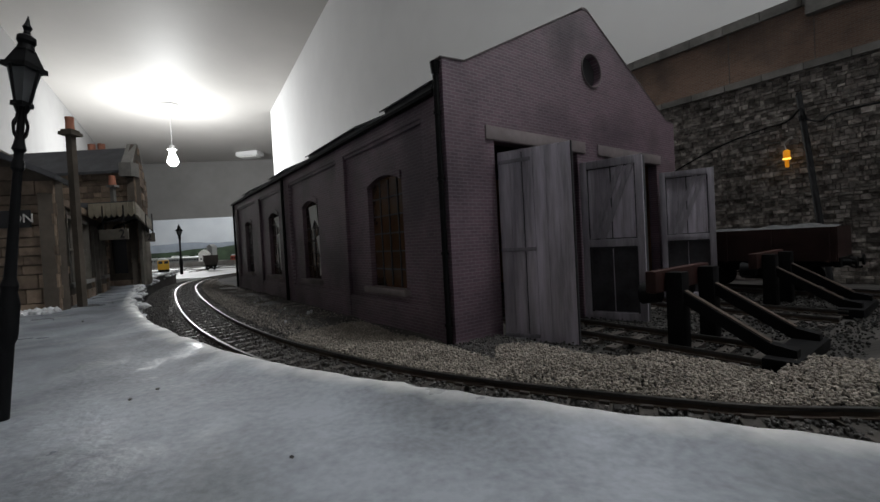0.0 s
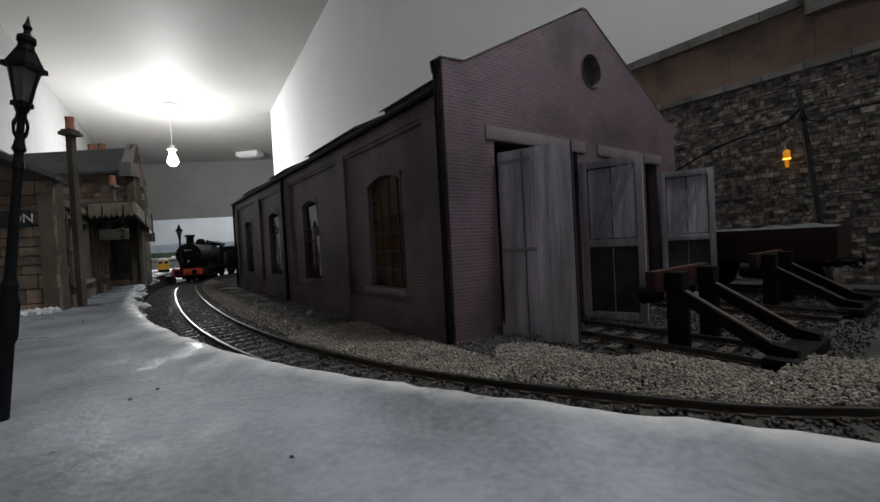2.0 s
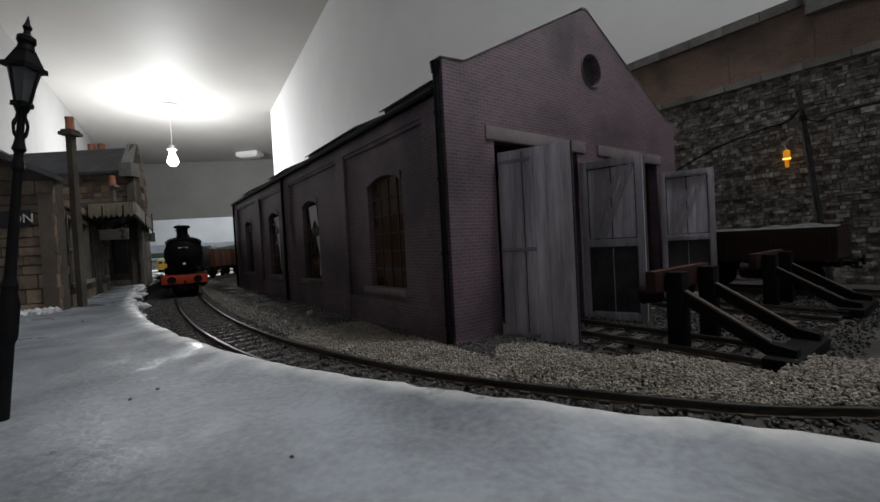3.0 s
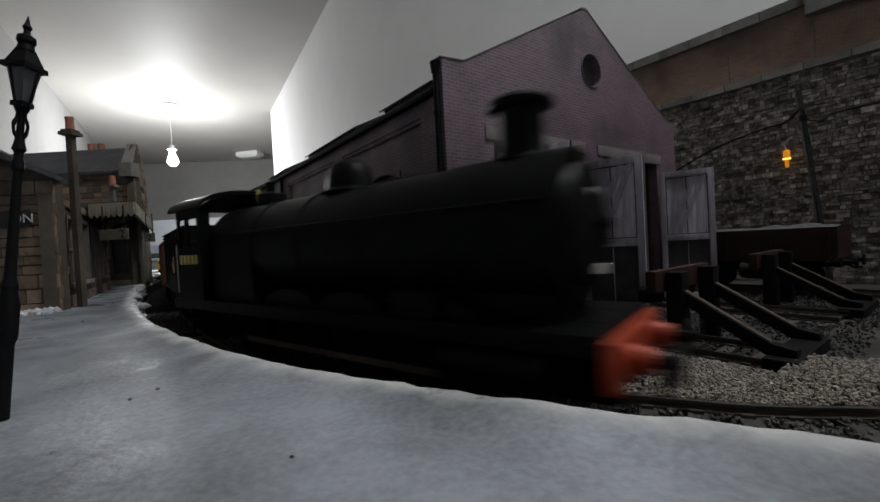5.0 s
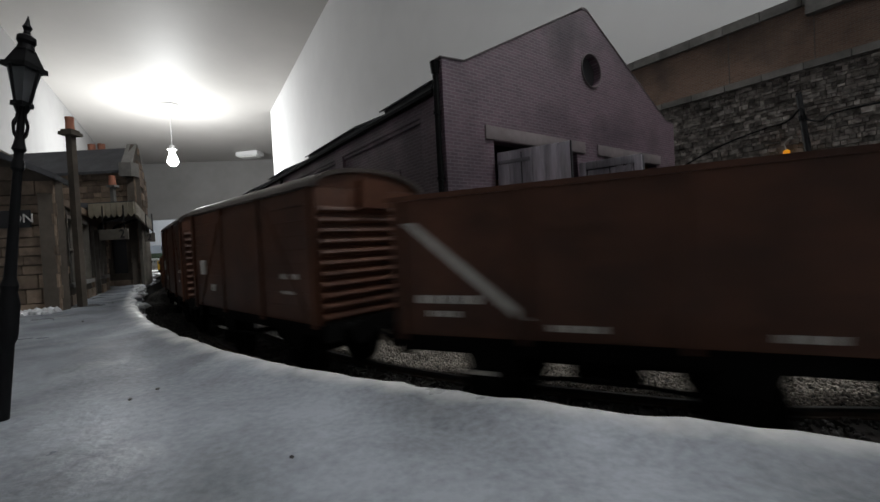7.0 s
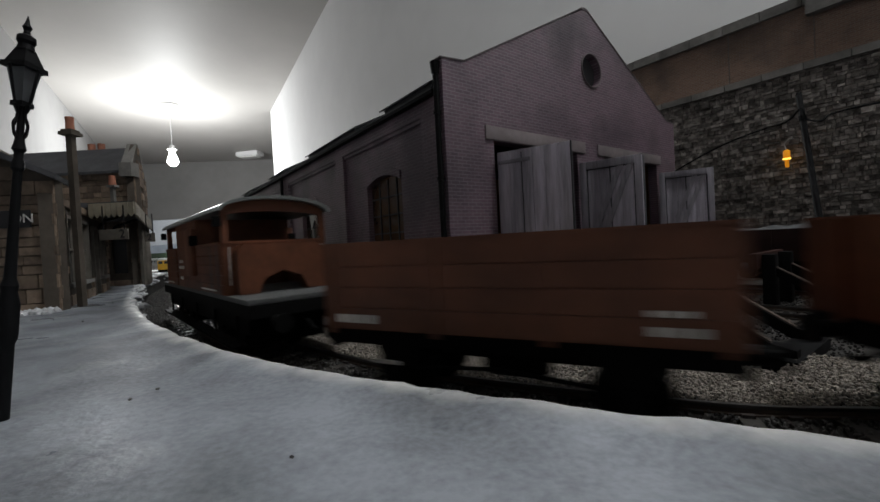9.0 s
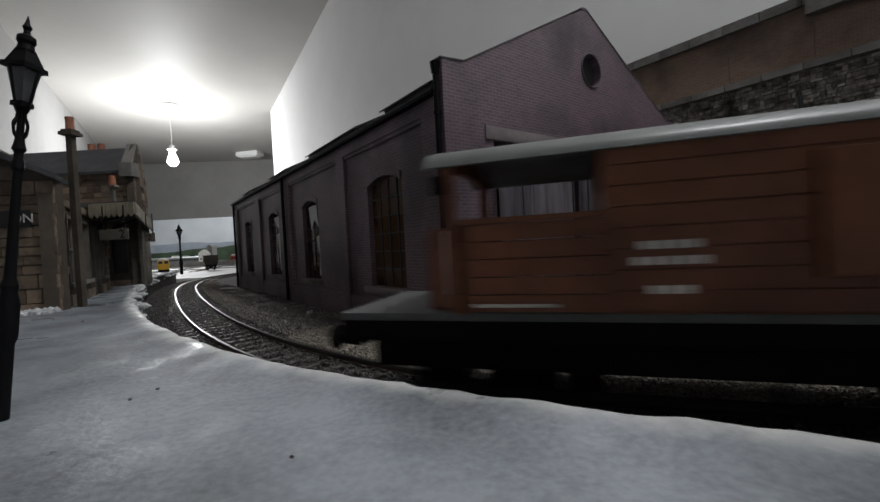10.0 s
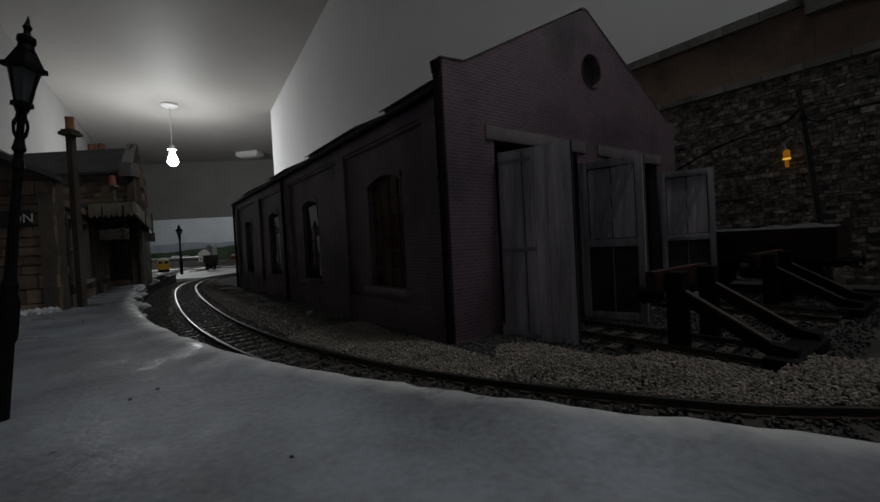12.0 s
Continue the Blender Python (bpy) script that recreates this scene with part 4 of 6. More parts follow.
def mineral_wagon(length, top, flip, group):
    t = thing("mineral_wagon", P(0, 0, 0), "rust-brown steel mineral wagon with a white diagonal stripe", "wagon", group)
    hw = 1.55

    for s in (-1, 1):
        quick("side_sheet", M_BAUX, t, lambda bm: bx(bm, -length, 0, s * hw - 0.05, s * hw + 0.05, 1.58, top))
    for x in (-length + 0.05, -0.05):
        quick("end_sheet", M_BAUX, t, lambda bm: bx(bm, x - 0.05, x + 0.05, -hw + 0.05, hw - 0.05, 1.58, top))
    quick("wagon_floor", M_BAUX, t, lambda bm: bx(bm, -length + 0.1, -0.1, -hw + 0.05, hw - 0.05, 1.58, 1.75))

    def rim(bm):
        for s in (-1, 1):
            bx(bm, -length - 0.06, 0.06, s * hw - 0.09, s * hw + 0.09, top, top + 0.09)
        for x in (-length, 0):
            bx(bm, x - 0.06, x + 0.06, -hw + 0.09, hw - 0.09, top, top + 0.09)
    quick("top_rim", M_BAUX, t, rim)
    for k in (0.02, 0.335, 0.665, 0.98):
        for s in (-1, 1):
            quick("rib", M_BAUX, t, lambda bm: bx(bm, -length * k - 0.06, -length * k + 0.06, s * (hw + 0.05), s * (hw + 0.13), 1.5, top))
    for s in (-1, 1):
        quick("side_door", M_BAUX, t, lambda bm: [bx(bm, -length * 0.62, -length * 0.38, s * (hw + 0.05), s * (hw + 0.09), 1.62, top - 0.75), bx(bm, -length * 0.63, -length * 0.37, s * (hw + 0.05), s * (hw + 0.12), top - 0.78, top - 0.7)])
    for x in (-length, 0):
        for y in (-0.8, 0.8):
            sg = 1 if x == 0 else -1
            quick("end_stanchion", M_BAUX, t, lambda bm: bx(bm, min(x, x + sg * 0.1), max(x, x + sg * 0.1), y - 0.09, y + 0.09, 1.5, top))
    y0 = -hw - 0.065
    a, b = (-0.35, -length * 0.34) if not flip else (-length + 0.35, -length * 0.66)
    w = 0.1
    quick("stripe", M_LETTER, t, lambda bm: prism(bm, [(a - w, top - 0.4), (a + w, top - 0.4), (b + w, 1.9), (b - w, 1.9)], 1, y0 - 0.015, y0), "white painted diagonal stripe")
    bars_text(t, -length * 0.93, 2.15, 5, y0, 0.14, 0.24)
    bars_text(t, -length * 0.90, 1.92, 3, y0, 0.1, 0.2)
    bars_text(t, -length * 0.6, 1.75, 4, y0 - 0.05, 0.1, 0.2)
    bars_text(t, -length * 0.2, 1.72, 3, y0, 0.1, 0.22)
    return t, underframe(t, -0.05, -length + 0.05, 3.7)


def low_wagon(length, top, group):
    t = thing("open_wagon", P(0, 0, 0), "reddish-brown low-sided open goods wagon", "wagon", group)
    hw = 1.55

    for s in (-1, 1):
        quick("side_sheet", M_BAUX2, t, lambda bm: bx(bm, -length, 0, s * hw - 0.06, s * hw + 0.06, 1.58, top))
    for x in (-length + 0.06, -0.06):
        quick("end_sheet", M_BAUX2, t, lambda bm: bx(bm, x - 0.06, x + 0.06, -hw + 0.06, hw - 0.06, 1.58, top))
    quick("wagon_floor", M_BAUX2, t, lambda bm: bx(bm, -length + 0.12, -0.12, -hw + 0.06, hw - 0.06, 1.58, 1.8))
    for k in range(4):
        z = 1.6 + k * (top - 1.62) / 4
        for s in (-1, 1):
            quick("plank", M_BAUX2, t, lambda bm: bx(bm, -length + 0.05, -0.05, s * (hw + 0.06), s * (hw + 0.085), z + 0.012, z + (top - 1.62) / 4 - 0.012))
    for k in (0.03, 0.36, 0.64, 0.97):
        for s in (-1, 1):
            quick("iron_strap", M_BAUX2, t, lambda bm: bx(bm, -length * k - 0.08, -length * k + 0.08, s * (hw + 0.08), s * (hw + 0.12), 1.5, top - 0.03))
    quick("top_edge", M_BAUX2, t, lambda bm: [bx(bm, -length - 0.02, 0.02, s * hw - 0.08, s * hw + 0.08, top, top + 0.05) for s in (-1, 1)])
    for x in (-length, 0):
        for y in (-0.8, 0.8):
            sg = 1 if x == 0 else -1
            quick("end_stanchion", M_BAUX2, t, lambda bm: bx(bm, min(x, x + sg * 0.1), max(x, x + sg * 0.1), y - 0.1, y + 0.1, 1.5, top))
    bars_text(t, -length * 0.16, 1.75, 3, -hw - 0.095, 0.13, 0.25)
    bars_text(t, -length * 0.16, 2.02, 3, -hw - 0.095, 0.09, 0.2)
    bars_text(t, -length * 0.95, 1.72, 4, -hw - 0.095, 0.16, 0.25)
    return t, underframe(t, -0.05, -length + 0.05, 4.2)


def box_van(length, group):
    t = thing("goods_van", P(0, 0, 0), "brown ventilated goods van with corrugated ends", "van", group)
    hw, top = 1.55, 4.55
    quick("body", M_BAUX, t, lambda bm: soft_box(bm, -length, 0, -hw, hw, 1.56, top, 0.03))
    for s in (-1, 1):
        quick("side_door", M_BAUX, t, lambda bm: [soft_box(bm, -length * 0.66, -length * 0.34, s * hw - 0.06, s * hw + 0.06, 1.6, top - 0.2, 0.02)])
        for k in (0.02, 0.34, 0.66, 0.98):
            quick("rib", M_BAUX, t, lambda bm: bx(bm, -length * k - 0.06, -length * k + 0.06, s * hw - 0.02, s * (hw + 0.09), 1.5, top))
        for k, sg in ((0.02, 1), (0.98, -1)):
            quick("diagonal_strap", M_BAUX, t, lambda bm: prism(bm, [(-length * k - sg * 0.15, 1.6), (-length * k - sg * 0.4, 1.6), (-length * (0.5 - sg * 0.17) + sg * 0.0, top - 0.2), (-length * (0.5 - sg * 0.17) + sg * 0.25, top - 0.2)], 1, s * hw, s * (hw + 0.05)))
        for k in range(9):
            z = 1.62 + k * 0.32
            for a, b in ((-length * 0.325, -0.2), (-length + 0.2, -length * 0.675)):
                quick("plank", M_BAUX, t, lambda bm: bx(bm, a, b, s * hw, s * (hw + 0.025), z + 0.012, z + 0.305))
    for x, sg in ((0, 1), (-length, -1)):
        for k in range(11):
            z = 1.7 + k * 0.235
            quick("corrugation", M_BAUX, t, lambda bm: cyl(bm, (x + sg * 0.0, -hw + 0.08, z), (x + sg * 0.0, hw - 0.08, z), 0.085, n=8))
        quick("end_vent", M_BAUX, t, lambda bm: prism(bm, [(-0.45, 4.1), (0.45, 4.1), (0.38, 4.75), (-0.38, 4.75)], 0, min(x, x + sg * 0.22), max(x, x + sg * 0.22)))
        quick("gable_end", M_BAUX, t, lambda bm: prism(bm, [(hw * math.cos(a), top + 0.42 * math.sin(a)) for a in np.linspace(0, math.pi, 13)], 0, min(x, x - sg * 0.08), max(x, x - sg * 0.08)))

    def roof_fn(bm):
        out = [((hw + 0.1) * math.cos(a), top + 0.5 * math.sin(a)) for a in np.linspace(0, math.pi, 17)]
        inn = [((hw - 0.02) * math.cos(a), top + 0.42 * math.sin(a) - 0.02) for a in np.linspace(math.pi, 0, 17)]
        prism(bm, out + inn, 0, -length - 0.08, 0.08)
    quick("roof", M_VANROOF, t, roof_fn, "sooty brown-grey curved roof")
    y0 = -hw - 0.07
    quick("label_panel", M_LETTER, t, lambda bm: bx(bm, -length * 0.9, -length * 0.84, y0 - 0.01, y0 + 0.02, 2.6, 3.05))
    bars_text(t, -length * 0.2, 2.55, 4, y0 + 0.035, 0.12, 0.2)
    bars_text(t, -length * 0.2, 2.2, 4, y0 + 0.035, 0.07, 0.2)
    bars_text(t, -length * 0.8, 2.1, 2, y0 + 0.035, 0.2, 0.2)
    return t, underframe(t, -0.05, -length + 0.05, 4.1)


def brake_van(group):
    """Underframe with end platforms, a cabin with open verandas, a long curved roof."""
    t = thing("brake_van", P(0, 0, 0), "brown planked brake van with open verandas and grey roof", "brake van", group)
    x0, x1 = 0.0, -13.5
    b0, b1 = -2.0, -11.3
    hw, top = 1.58, 4.45
    quick("platform_deck", M_DECK, t, lambda bm: soft_box(bm, x1, x0, -1.55, 1.55, 1.86, 2.0, 0.02), "pale grey planked deck")
    quick("deck_edge", M_UNDER, t, lambda bm: bx(bm, x1 - 0.02, x0 + 0.02, -1.52, 1.52, 1.5, 1.86))
    cab0, cab1 = b0 - 3.1, b1 + 2.4
    quick("cabin", M_BAUX2, t, lambda bm: soft_box(bm, cab1, cab0, -hw, hw, 2.0, top, 0.02))
    for k in range(8):
        z = 2.04 + k * 0.31
        for s in (-1, 1):
            quick("cabin_plank", M_BAUX2, t, lambda bm: bx(bm, cab1 + 0.05, cab0 - 0.05, s * hw, s * (hw + 0.03), z + 0.012, z + 0.298))
    for a, b in ((cab0, b0), (b1, cab1)):
        for k in range(5):
            z = 2.02 + k * 0.29
            for s in (-1, 1):
                quick("veranda_plank", M_BAUX2, t, lambda bm: bx(bm, min(a, b), max(a, b), s * hw - 0.06, s * hw + 0.03, z + 0.01, z + 0.28))
        for s in (-1, 1):
            quick("veranda_rail", M_BAUX2, t, lambda bm: bx(bm, min(a, b), max(a, b), s * hw - 0.09, s * hw + 0.06, 3.47, 3.56))
    for x, sg in ((b0, 1), (b1, -1)):
        def end_fn(bm):
            prism(bm, [(-hw, 2.0), (-0.75, 2.0), (-0.55, 2.45), (0, 2.65), (0.55, 2.45), (0.75, 2.0), (hw, 2.0), (hw, 3.5), (-hw, 3.5)], 0, x - 0.06, x + 0.06)
        quick("veranda_end", M_BAUX2, t, end_fn)
        lo, hi = min(x + sg * 0.062, x + sg * 0.5), max(x + sg * 0.062, x + sg * 0.5)
        quick("end_locker", M_BAUX2, t, lambda bm: prism(bm, [(-1.28, 2.02), (-0.75, 2.02), (-0.55, 2.45), (0, 2.65), (0.55, 2.45), (0.75, 2.02), (1.28, 2.02), (1.28, 3.3), (1.15, 3.46), (-1.15, 3.46), (-1.28, 3.3)], 0, lo, hi), "box standing out from the veranda end")
        quick("end_rail", M_BAUX2, t, lambda bm: bx(bm, x - 0.1, x + 0.1, -hw, hw, 3.5, 3.58))
        for y in (-hw + 0.09, hw - 0.09):
            quick("roof_post", M_BAUX2, t, lambda bm: bx(bm, x - 0.09, x + 0.09, y - 0.09, y + 0.09, 3.5, top + 0.05))
        quick("end_arch", M_BAUX2, t, lambda bm: prism(bm, [(hw * math.cos(a), top + 0.02 + 0.36 * math.sin(a)) for a in np.linspace(0, math.pi, 13)] + [(hw * 0.9 * math.cos(a), top - 0.14 + 0.16 * math.sin(a)) for a in np.linspace(math.pi, 0, 13)], 0, x - 0.05, x + 0.05))
        for y in (-1.42, 1.42):
            quick("handrail", M_LETTER, t, lambda bm: tube(bm, [(x + sg * 0.14, y, 2.3), (x + sg * 0.14, y, 3.4)], 0.02, 6), "thin white handrail")
        lampx = x + sg * 0.12
        quick("side_lamp", M_UNDER, t, lambda bm: soft_box(bm, lampx - 0.1, lampx + 0.1, -hw - 0.22, -hw - 0.02, 4.0, 4.3, 0.03))
    for x in (b0 - 1.15, b0 - 0.35, cab0 - 0.1, b1 + 0.2):
        for s in (-1, 1):
            quick("side_strap", M_DECK if x > cab0 else M_BAUX2, t, lambda bm: bx(bm, x - 0.11, x + 0.11, s * (hw + 0.03), s * (hw + 0.06), 2.0, 3.5))
    for sd in (-1, 1):
        def ducket(bm):
            soft_box(bm, cab0 - 1.2, cab0 - 0.06, min(sd * hw, sd * (hw + 0.2)), max(sd * hw, sd * (hw + 0.2)), 2.5, 4.15, 0.05)
        dk = quick("ducket", M_BAUX2, t, ducket, "side lookout standing proud of the cabin")
        quick("lamp_bracket", M_UNDER, dk, lambda bm: soft_box(bm, cab0 - 0.1, cab0 + 0.1, sd * (hw + 0.14) - 0.12, sd * (hw + 0.14) + 0.12, 3.55, 3.9, 0.03))
    for s in (-1, 1):
        quick("step_board", M_UNDER, t, lambda bm: bx(bm, x1 + 0.9, x0 - 0.9, s * 1.5 - 0.2, s * 1.5 + 0.2, 0.62, 0.7))
    for s in (-1, 1):
        for x in (-1.5, -4, -6.7, -9.5, -12):
            quick("step_hanger", M_UNDER, t, lambda bm: bx(bm, x - 0.05, x + 0.05, s * 1.4, s * 1.46, 0.66, 1.6))
    quick("grab_rail", M_LETTER, t, lambda bm: [tube(bm, [(a, -hw - 0.1, 2.14), (b, -hw - 0.1, 2.14)], 0.03, 6) for a, b in ((b0 - 2.2, b0 - 0.5), (b1 + 0.4, b1 + 1.7))], "thin white grab rail")

    def roof_fn(bm):
        out = [((hw + 0.14) * math.cos(a), top + 0.48 * math.sin(a)) for a in np.linspace(0, math.pi, 17)]
        inn = [((hw + 0.02) * math.cos(a), top + 0.38 * math.sin(a)) for a in np.linspace(math.pi, 0, 17)]
        prism(bm, out + inn, 0, b1 - 0.35, b0 + 0.35)
    quick("roof", M_VROOF, t, roof_fn, "light grey curved roof")
    quick("stove_pipe", M_UNDER, t, lambda bm: cyl(bm, (-6.5, 0.6, 4.9), (-6.5, 0.6, 5.5), 0.1))
    for k, (x, z, n) in enumerate(((cab1 + 0.5, 2.95, 4), (cab1 + 0.4, 2.72, 5), (cab1 + 0.6, 2.3, 3))):
        bars_text(t, x, z, n, -hw - 0.035, 0.12, 0.2)
    ws = []
    for x in (-3.2, -10.3):
        ws.append(wheelset("wheelset", t, x, 0.6))
        for s in (-1, 1):
            quick("axle_guard", M_UNDER, t, lambda bm: [prism(bm, [(x - 0.55, 1.5), (x + 0.55, 1.5), (x + 0.2, 0.42), (x - 0.2, 0.42)], 1, s * 1.14, s * 1.22), soft_box(bm, x - 0.2, x + 0.2, s * 1.27 - 0.09, s * 1.27 + 0.09, 0.45, 0.85, 0.03)])
    quick("brake_rigging", M_UNDER, t, lambda bm: [bx(bm, x1 + 1.2, x0 - 1.2, -0.45, 0.45, 1.05, 1.5)] + [bx(bm, x - 0.3, x + 0.3, -1.2, 1.2, 0.45, 1.4) for x in (-1.9, -4.4, -9.2, -11.7)])
    quick("side_framing", M_UNDER, t, lambda bm: [bx(bm, x1 + 0.6, x0 - 0.6, s * 1.33 - 0.04, s * 1.33 + 0.04, 1.0, 1.5) for s in (-1, 1)])
    buffers(t, x0, 1)
    buffers(t, x1, -1)
    return t, ws


def locomotive():
    t = thing("steam_locomotive", P(0, 0, 0), "black eight-coupled steam locomotive with a red buffer beam", "locomotive")
    bz, br = 3.38, 1.36
    quick("buffer_beam", M_RED, t, lambda bm: soft_box(bm, -0.16, 0.0, -1.62, 1.62, 1.0, 1.72, 0.02), "bright red buffer beam")
    for y in (-0.9, 0.9):
        quick("buffer", M_RED, t, lambda bm: cyl(bm, (0, y, 1.36), (0.34, y, 1.36), 0.24, 0.19, 12))
        quick("buffer_head", M_PIPE, t, lambda bm: [cyl(bm, (0.3, y, 1.36), (0.6, y, 1.36), 0.1, n=8), cyl(bm, (0.58, y, 1.36), (0.66, y, 1.36), 0.31, n=16)])
    quick("coupling", M_UNDER, t, lambda bm: tube(bm, [(0, 0, 1.25), (0.35, 0, 1.0), (0.3, 0, 0.55)], 0.07))
    quick("running_plate", M_LOCO, t, lambda bm: bx(bm, -13.75, -0.5, -1.62, 1.62, 1.7, 1.8))
    for y in (-1.59, 1.59):
        quick("plate_valance", M_LOCO, t, lambda bm: bx(bm, -13.75, -0.5, y - 0.04, y + 0.04, 1.5, 1.7))
    quick("frames", M_UNDER, t, lambda bm: [bx(bm, -13.5, -0.5, s * 0.62 - 0.04, s * 0.62 + 0.04, 0.5, 1.8) for s in (-1, 1)])
    quick("smokebox", M_LOCO, t, lambda bm: [cyl(bm, (-3.2, 0, bz), (-1.15, 0, bz), br + 0.03, n=36), bx(bm, -3.0, -1.3, -0.75, 0.75, 1.8, 2.4)])
    quick("smokebox_door", M_LOCO, t, lambda bm: [cyl(bm, (-1.15, 0, bz), (-1.02, 0, bz), 1.12, 1.05, n=32), cyl(bm, (-1.02, 0, bz), (-0.85, 0, bz), 1.05, 0.5, n=32), cyl(bm, (-0.86, 0, bz), (-0.66, 0, bz), 0.08, n=8),
                                                     bx(bm, -0.74, -0.68, -0.03, 0.03, bz - 0.35, bz + 0.1)])
    quick("number_plate", M_LETTER, t, lambda bm: [bx(bm, -0.93, -0.88, y, y + 0.1, bz + 0.48, bz + 0.62) for y in (-0.34, -0.2, -0.06, 0.08, 0.22)], "small plate with unreadable pale marks")
    quick("lamp_iron", M_LETTER, t, lambda bm: [soft_box(bm, -0.98, -0.8, -0.1, 0.1, bz - 0.85, bz - 0.68, 0.02)])
    quick("boiler", M_LOCO, t, lambda bm: cyl(bm, (-9.4, 0, bz), (-3.2, 0, bz), br, n=36))
    for x in (-3.2, -5.3, -7.4, -9.3):
        quick("boiler_band", M_LOCO, t, lambda bm: cyl(bm, (x - 0.05, 0, bz), (x + 0.05, 0, bz), br + 0.025, n=36, caps=True))

    def firebox(bm):
        o = [(br * math.cos(a), bz + br * math.sin(a)) for a in np.linspace(0, math.pi, 17)]
        prism(bm, [(br - 0.05, 1.8)] + o + [(-br + 0.05, 1.8)], 0, -11.75, -9.4)
    quick("firebox", M_LOCO, t, firebox)
    quick("chimney", M_LOCO, t, lambda bm: lathe(bm, [(0.62, 0), (0.46, 0.12), (0.42, 0.3), (0.41, 0.85), (0.44, 0.95), (0.6, 1.0), (0.62, 1.1), (0.5, 1.2), (0.4, 1.2), (0.38, 0.9)], 24, (-2.15, 0, bz + br - 0.08)))
    quick("dome", M_LOCO, t, lambda bm: lathe(bm, [(0.75, 0), (0.62, 0.1), (0.58, 0.4), (0.5, 0.66), (0.3, 0.82), (0.02, 0.86)], 24, (-6.75, 0, bz + br - 0.08)))
    quick("safety_valve", M_LOCO, t, lambda bm: lathe(bm, [(0.45, 0), (0.42, 0.35), (0.3, 0.4), (0.14, 0.45), (0.14, 0.75), (0.02, 0.78)], 16, (-10.3, 0, bz + br - 0.06)))
    quick("whistle", M_GOLD, t, lambda bm: cyl(bm, (-10.7, -0.2, bz + br - 0.05), (-10.7, -0.2, bz + br + 0.5), 0.06, n=8))
    for s in (-1, 1):
        quick("handrail", M_LOCO, t, lambda bm: tube(bm, [(-10.8, s * (br + 0.12) * 0.96, bz + 0.42), (-1.2, s * (br + 0.12) * 0.96, bz + 0.42)], 0.028, 6))
        for x in (-3.6, -5.8, -8.0, -10.2):
            quick("splasher", M_LOCO, t, lambda bm: prism(bm, [(x + 1.0 * math.cos(a), 1.78 + 0.42 * math.sin(a)) for a in np.linspace(0, math.pi, 11)], 1, s * 0.85, s * 1.2))
        quick("cylinder", M_LOCO, t, lambda bm: [cyl(bm, (-3.1, s * 1.25, 1.05), (-1.3, s * 1.25, 1.05), 0.42, n=18)])
        quick("cab_side", M_LOCO, t, lambda bm: bx(bm, -13.3, -11.68, s * 1.56 - 0.04, s * 1.56 + 0.04, 1.8, 3.5))
        for x0_, x1_ in ((-11.88, -11.68), (-12.72, -12.56), (-13.3, -13.18)):
            quick("cab_pillar", M_LOCO, t, lambda bm: bx(bm, x0_, x1_, s * 1.56 - 0.04, s * 1.56 + 0.04, 3.5, 4.4))
        quick("cab_cantrail", M_LOCO, t, lambda bm: bx(bm, -13.3, -11.68, s * 1.56 - 0.045, s * 1.56 + 0.045, 4.4, 4.78))
        quick("cab_handrail", M_WIRE, t, lambda bm: tube(bm, [(-13.36, s * 1.62, 2.0), (-13.36, s * 1.62, 3.6)], 0.02, 6), "bright steel grab rail")
        quick("cab_door", M_LOCO, t, lambda bm: bx(bm, -14.05, -13.31, s * 1.42 - 0.03, s * 1.42 + 0.03, 1.8, 3.2))
        quick("sandbox", M_LOCO, t, lambda bm: soft_box(bm, -4.2, -3.3, s * 1.3 - 0.2, s * 1.3 + 0.2, 1.8, 2.3, 0.05))
    # cab front with two spectacle windows
    quick("cab_front", M_LOCO, t, lambda bm: [bx(bm, -11.86, -11.76, -1.56, 1.56, 1.8, 3.5), bx(bm, -11.86, -11.76, -1.56, -1.25, 3.5, 4.75), bx(bm, -11.86, -11.76, 1.25, 1.56, 3.5, 4.75), bx(bm, -11.86, -11.76, -0.5, 0.5, 3.5, 4.9)]
          + [prism(bm, [(1.56 * math.cos(a), 4.57 + 0.6 * math.sin(a)) for a in np.linspace(0, math.pi, 13)], 0, -11.86, -11.76)])

    def cab_roof(bm):
        out = [(1.68 * math.cos(a), 4.7 + 0.62 * math.sin(a)) for a in np.linspace(0, math.pi, 19)]
        inn = [(1.60 * math.cos(a), 4.68 + 0.54 * math.sin(a)) for a in np.linspace(math.pi, 0, 19)]
        prism(bm, out + inn, 0, -13.75, -11.5)
    quick("cab_roof", M_LOCO, t, cab_roof)
    y0 = -1.605
    quick("cab_number", M_GOLD, t, lambda bm: [bx(bm, -13.14 + k * 0.26, -13.14 + k * 0.26 + 0.16, y0 - 0.015, y0, 2.94, 3.24) for k in range(5)], "cream numerals worn to plain bars")
    ws = []
    for k, x in enumerate((-3.6, -5.8, -8.0, -10.2)):
        w = wheelset("driving_wheelset", t, x, 0.92)
        ws.append(w)
    for s in (-1, 1):
        quick("coupling_rod", M_RAILSIDE, t, lambda bm: bx(bm, -10.3, -3.5, s * 1.04 - 0.03, s * 1.04 + 0.03, 0.58, 0.72), "dull steel coupling rod")
    for s in (-1, 1):
        quick("cab_step", M_UNDER, t, lambda bm: [bx(bm, -13.3, -12.6, s * 1.45 - 0.14, s * 1.45 + 0.14, z, z + 0.07) for z in (0.55, 1.05)] + [bx(bm, -13.0, -12.9, s * 1.4 - 0.04, s * 1.4 + 0.04, 0.5, 1.75)])
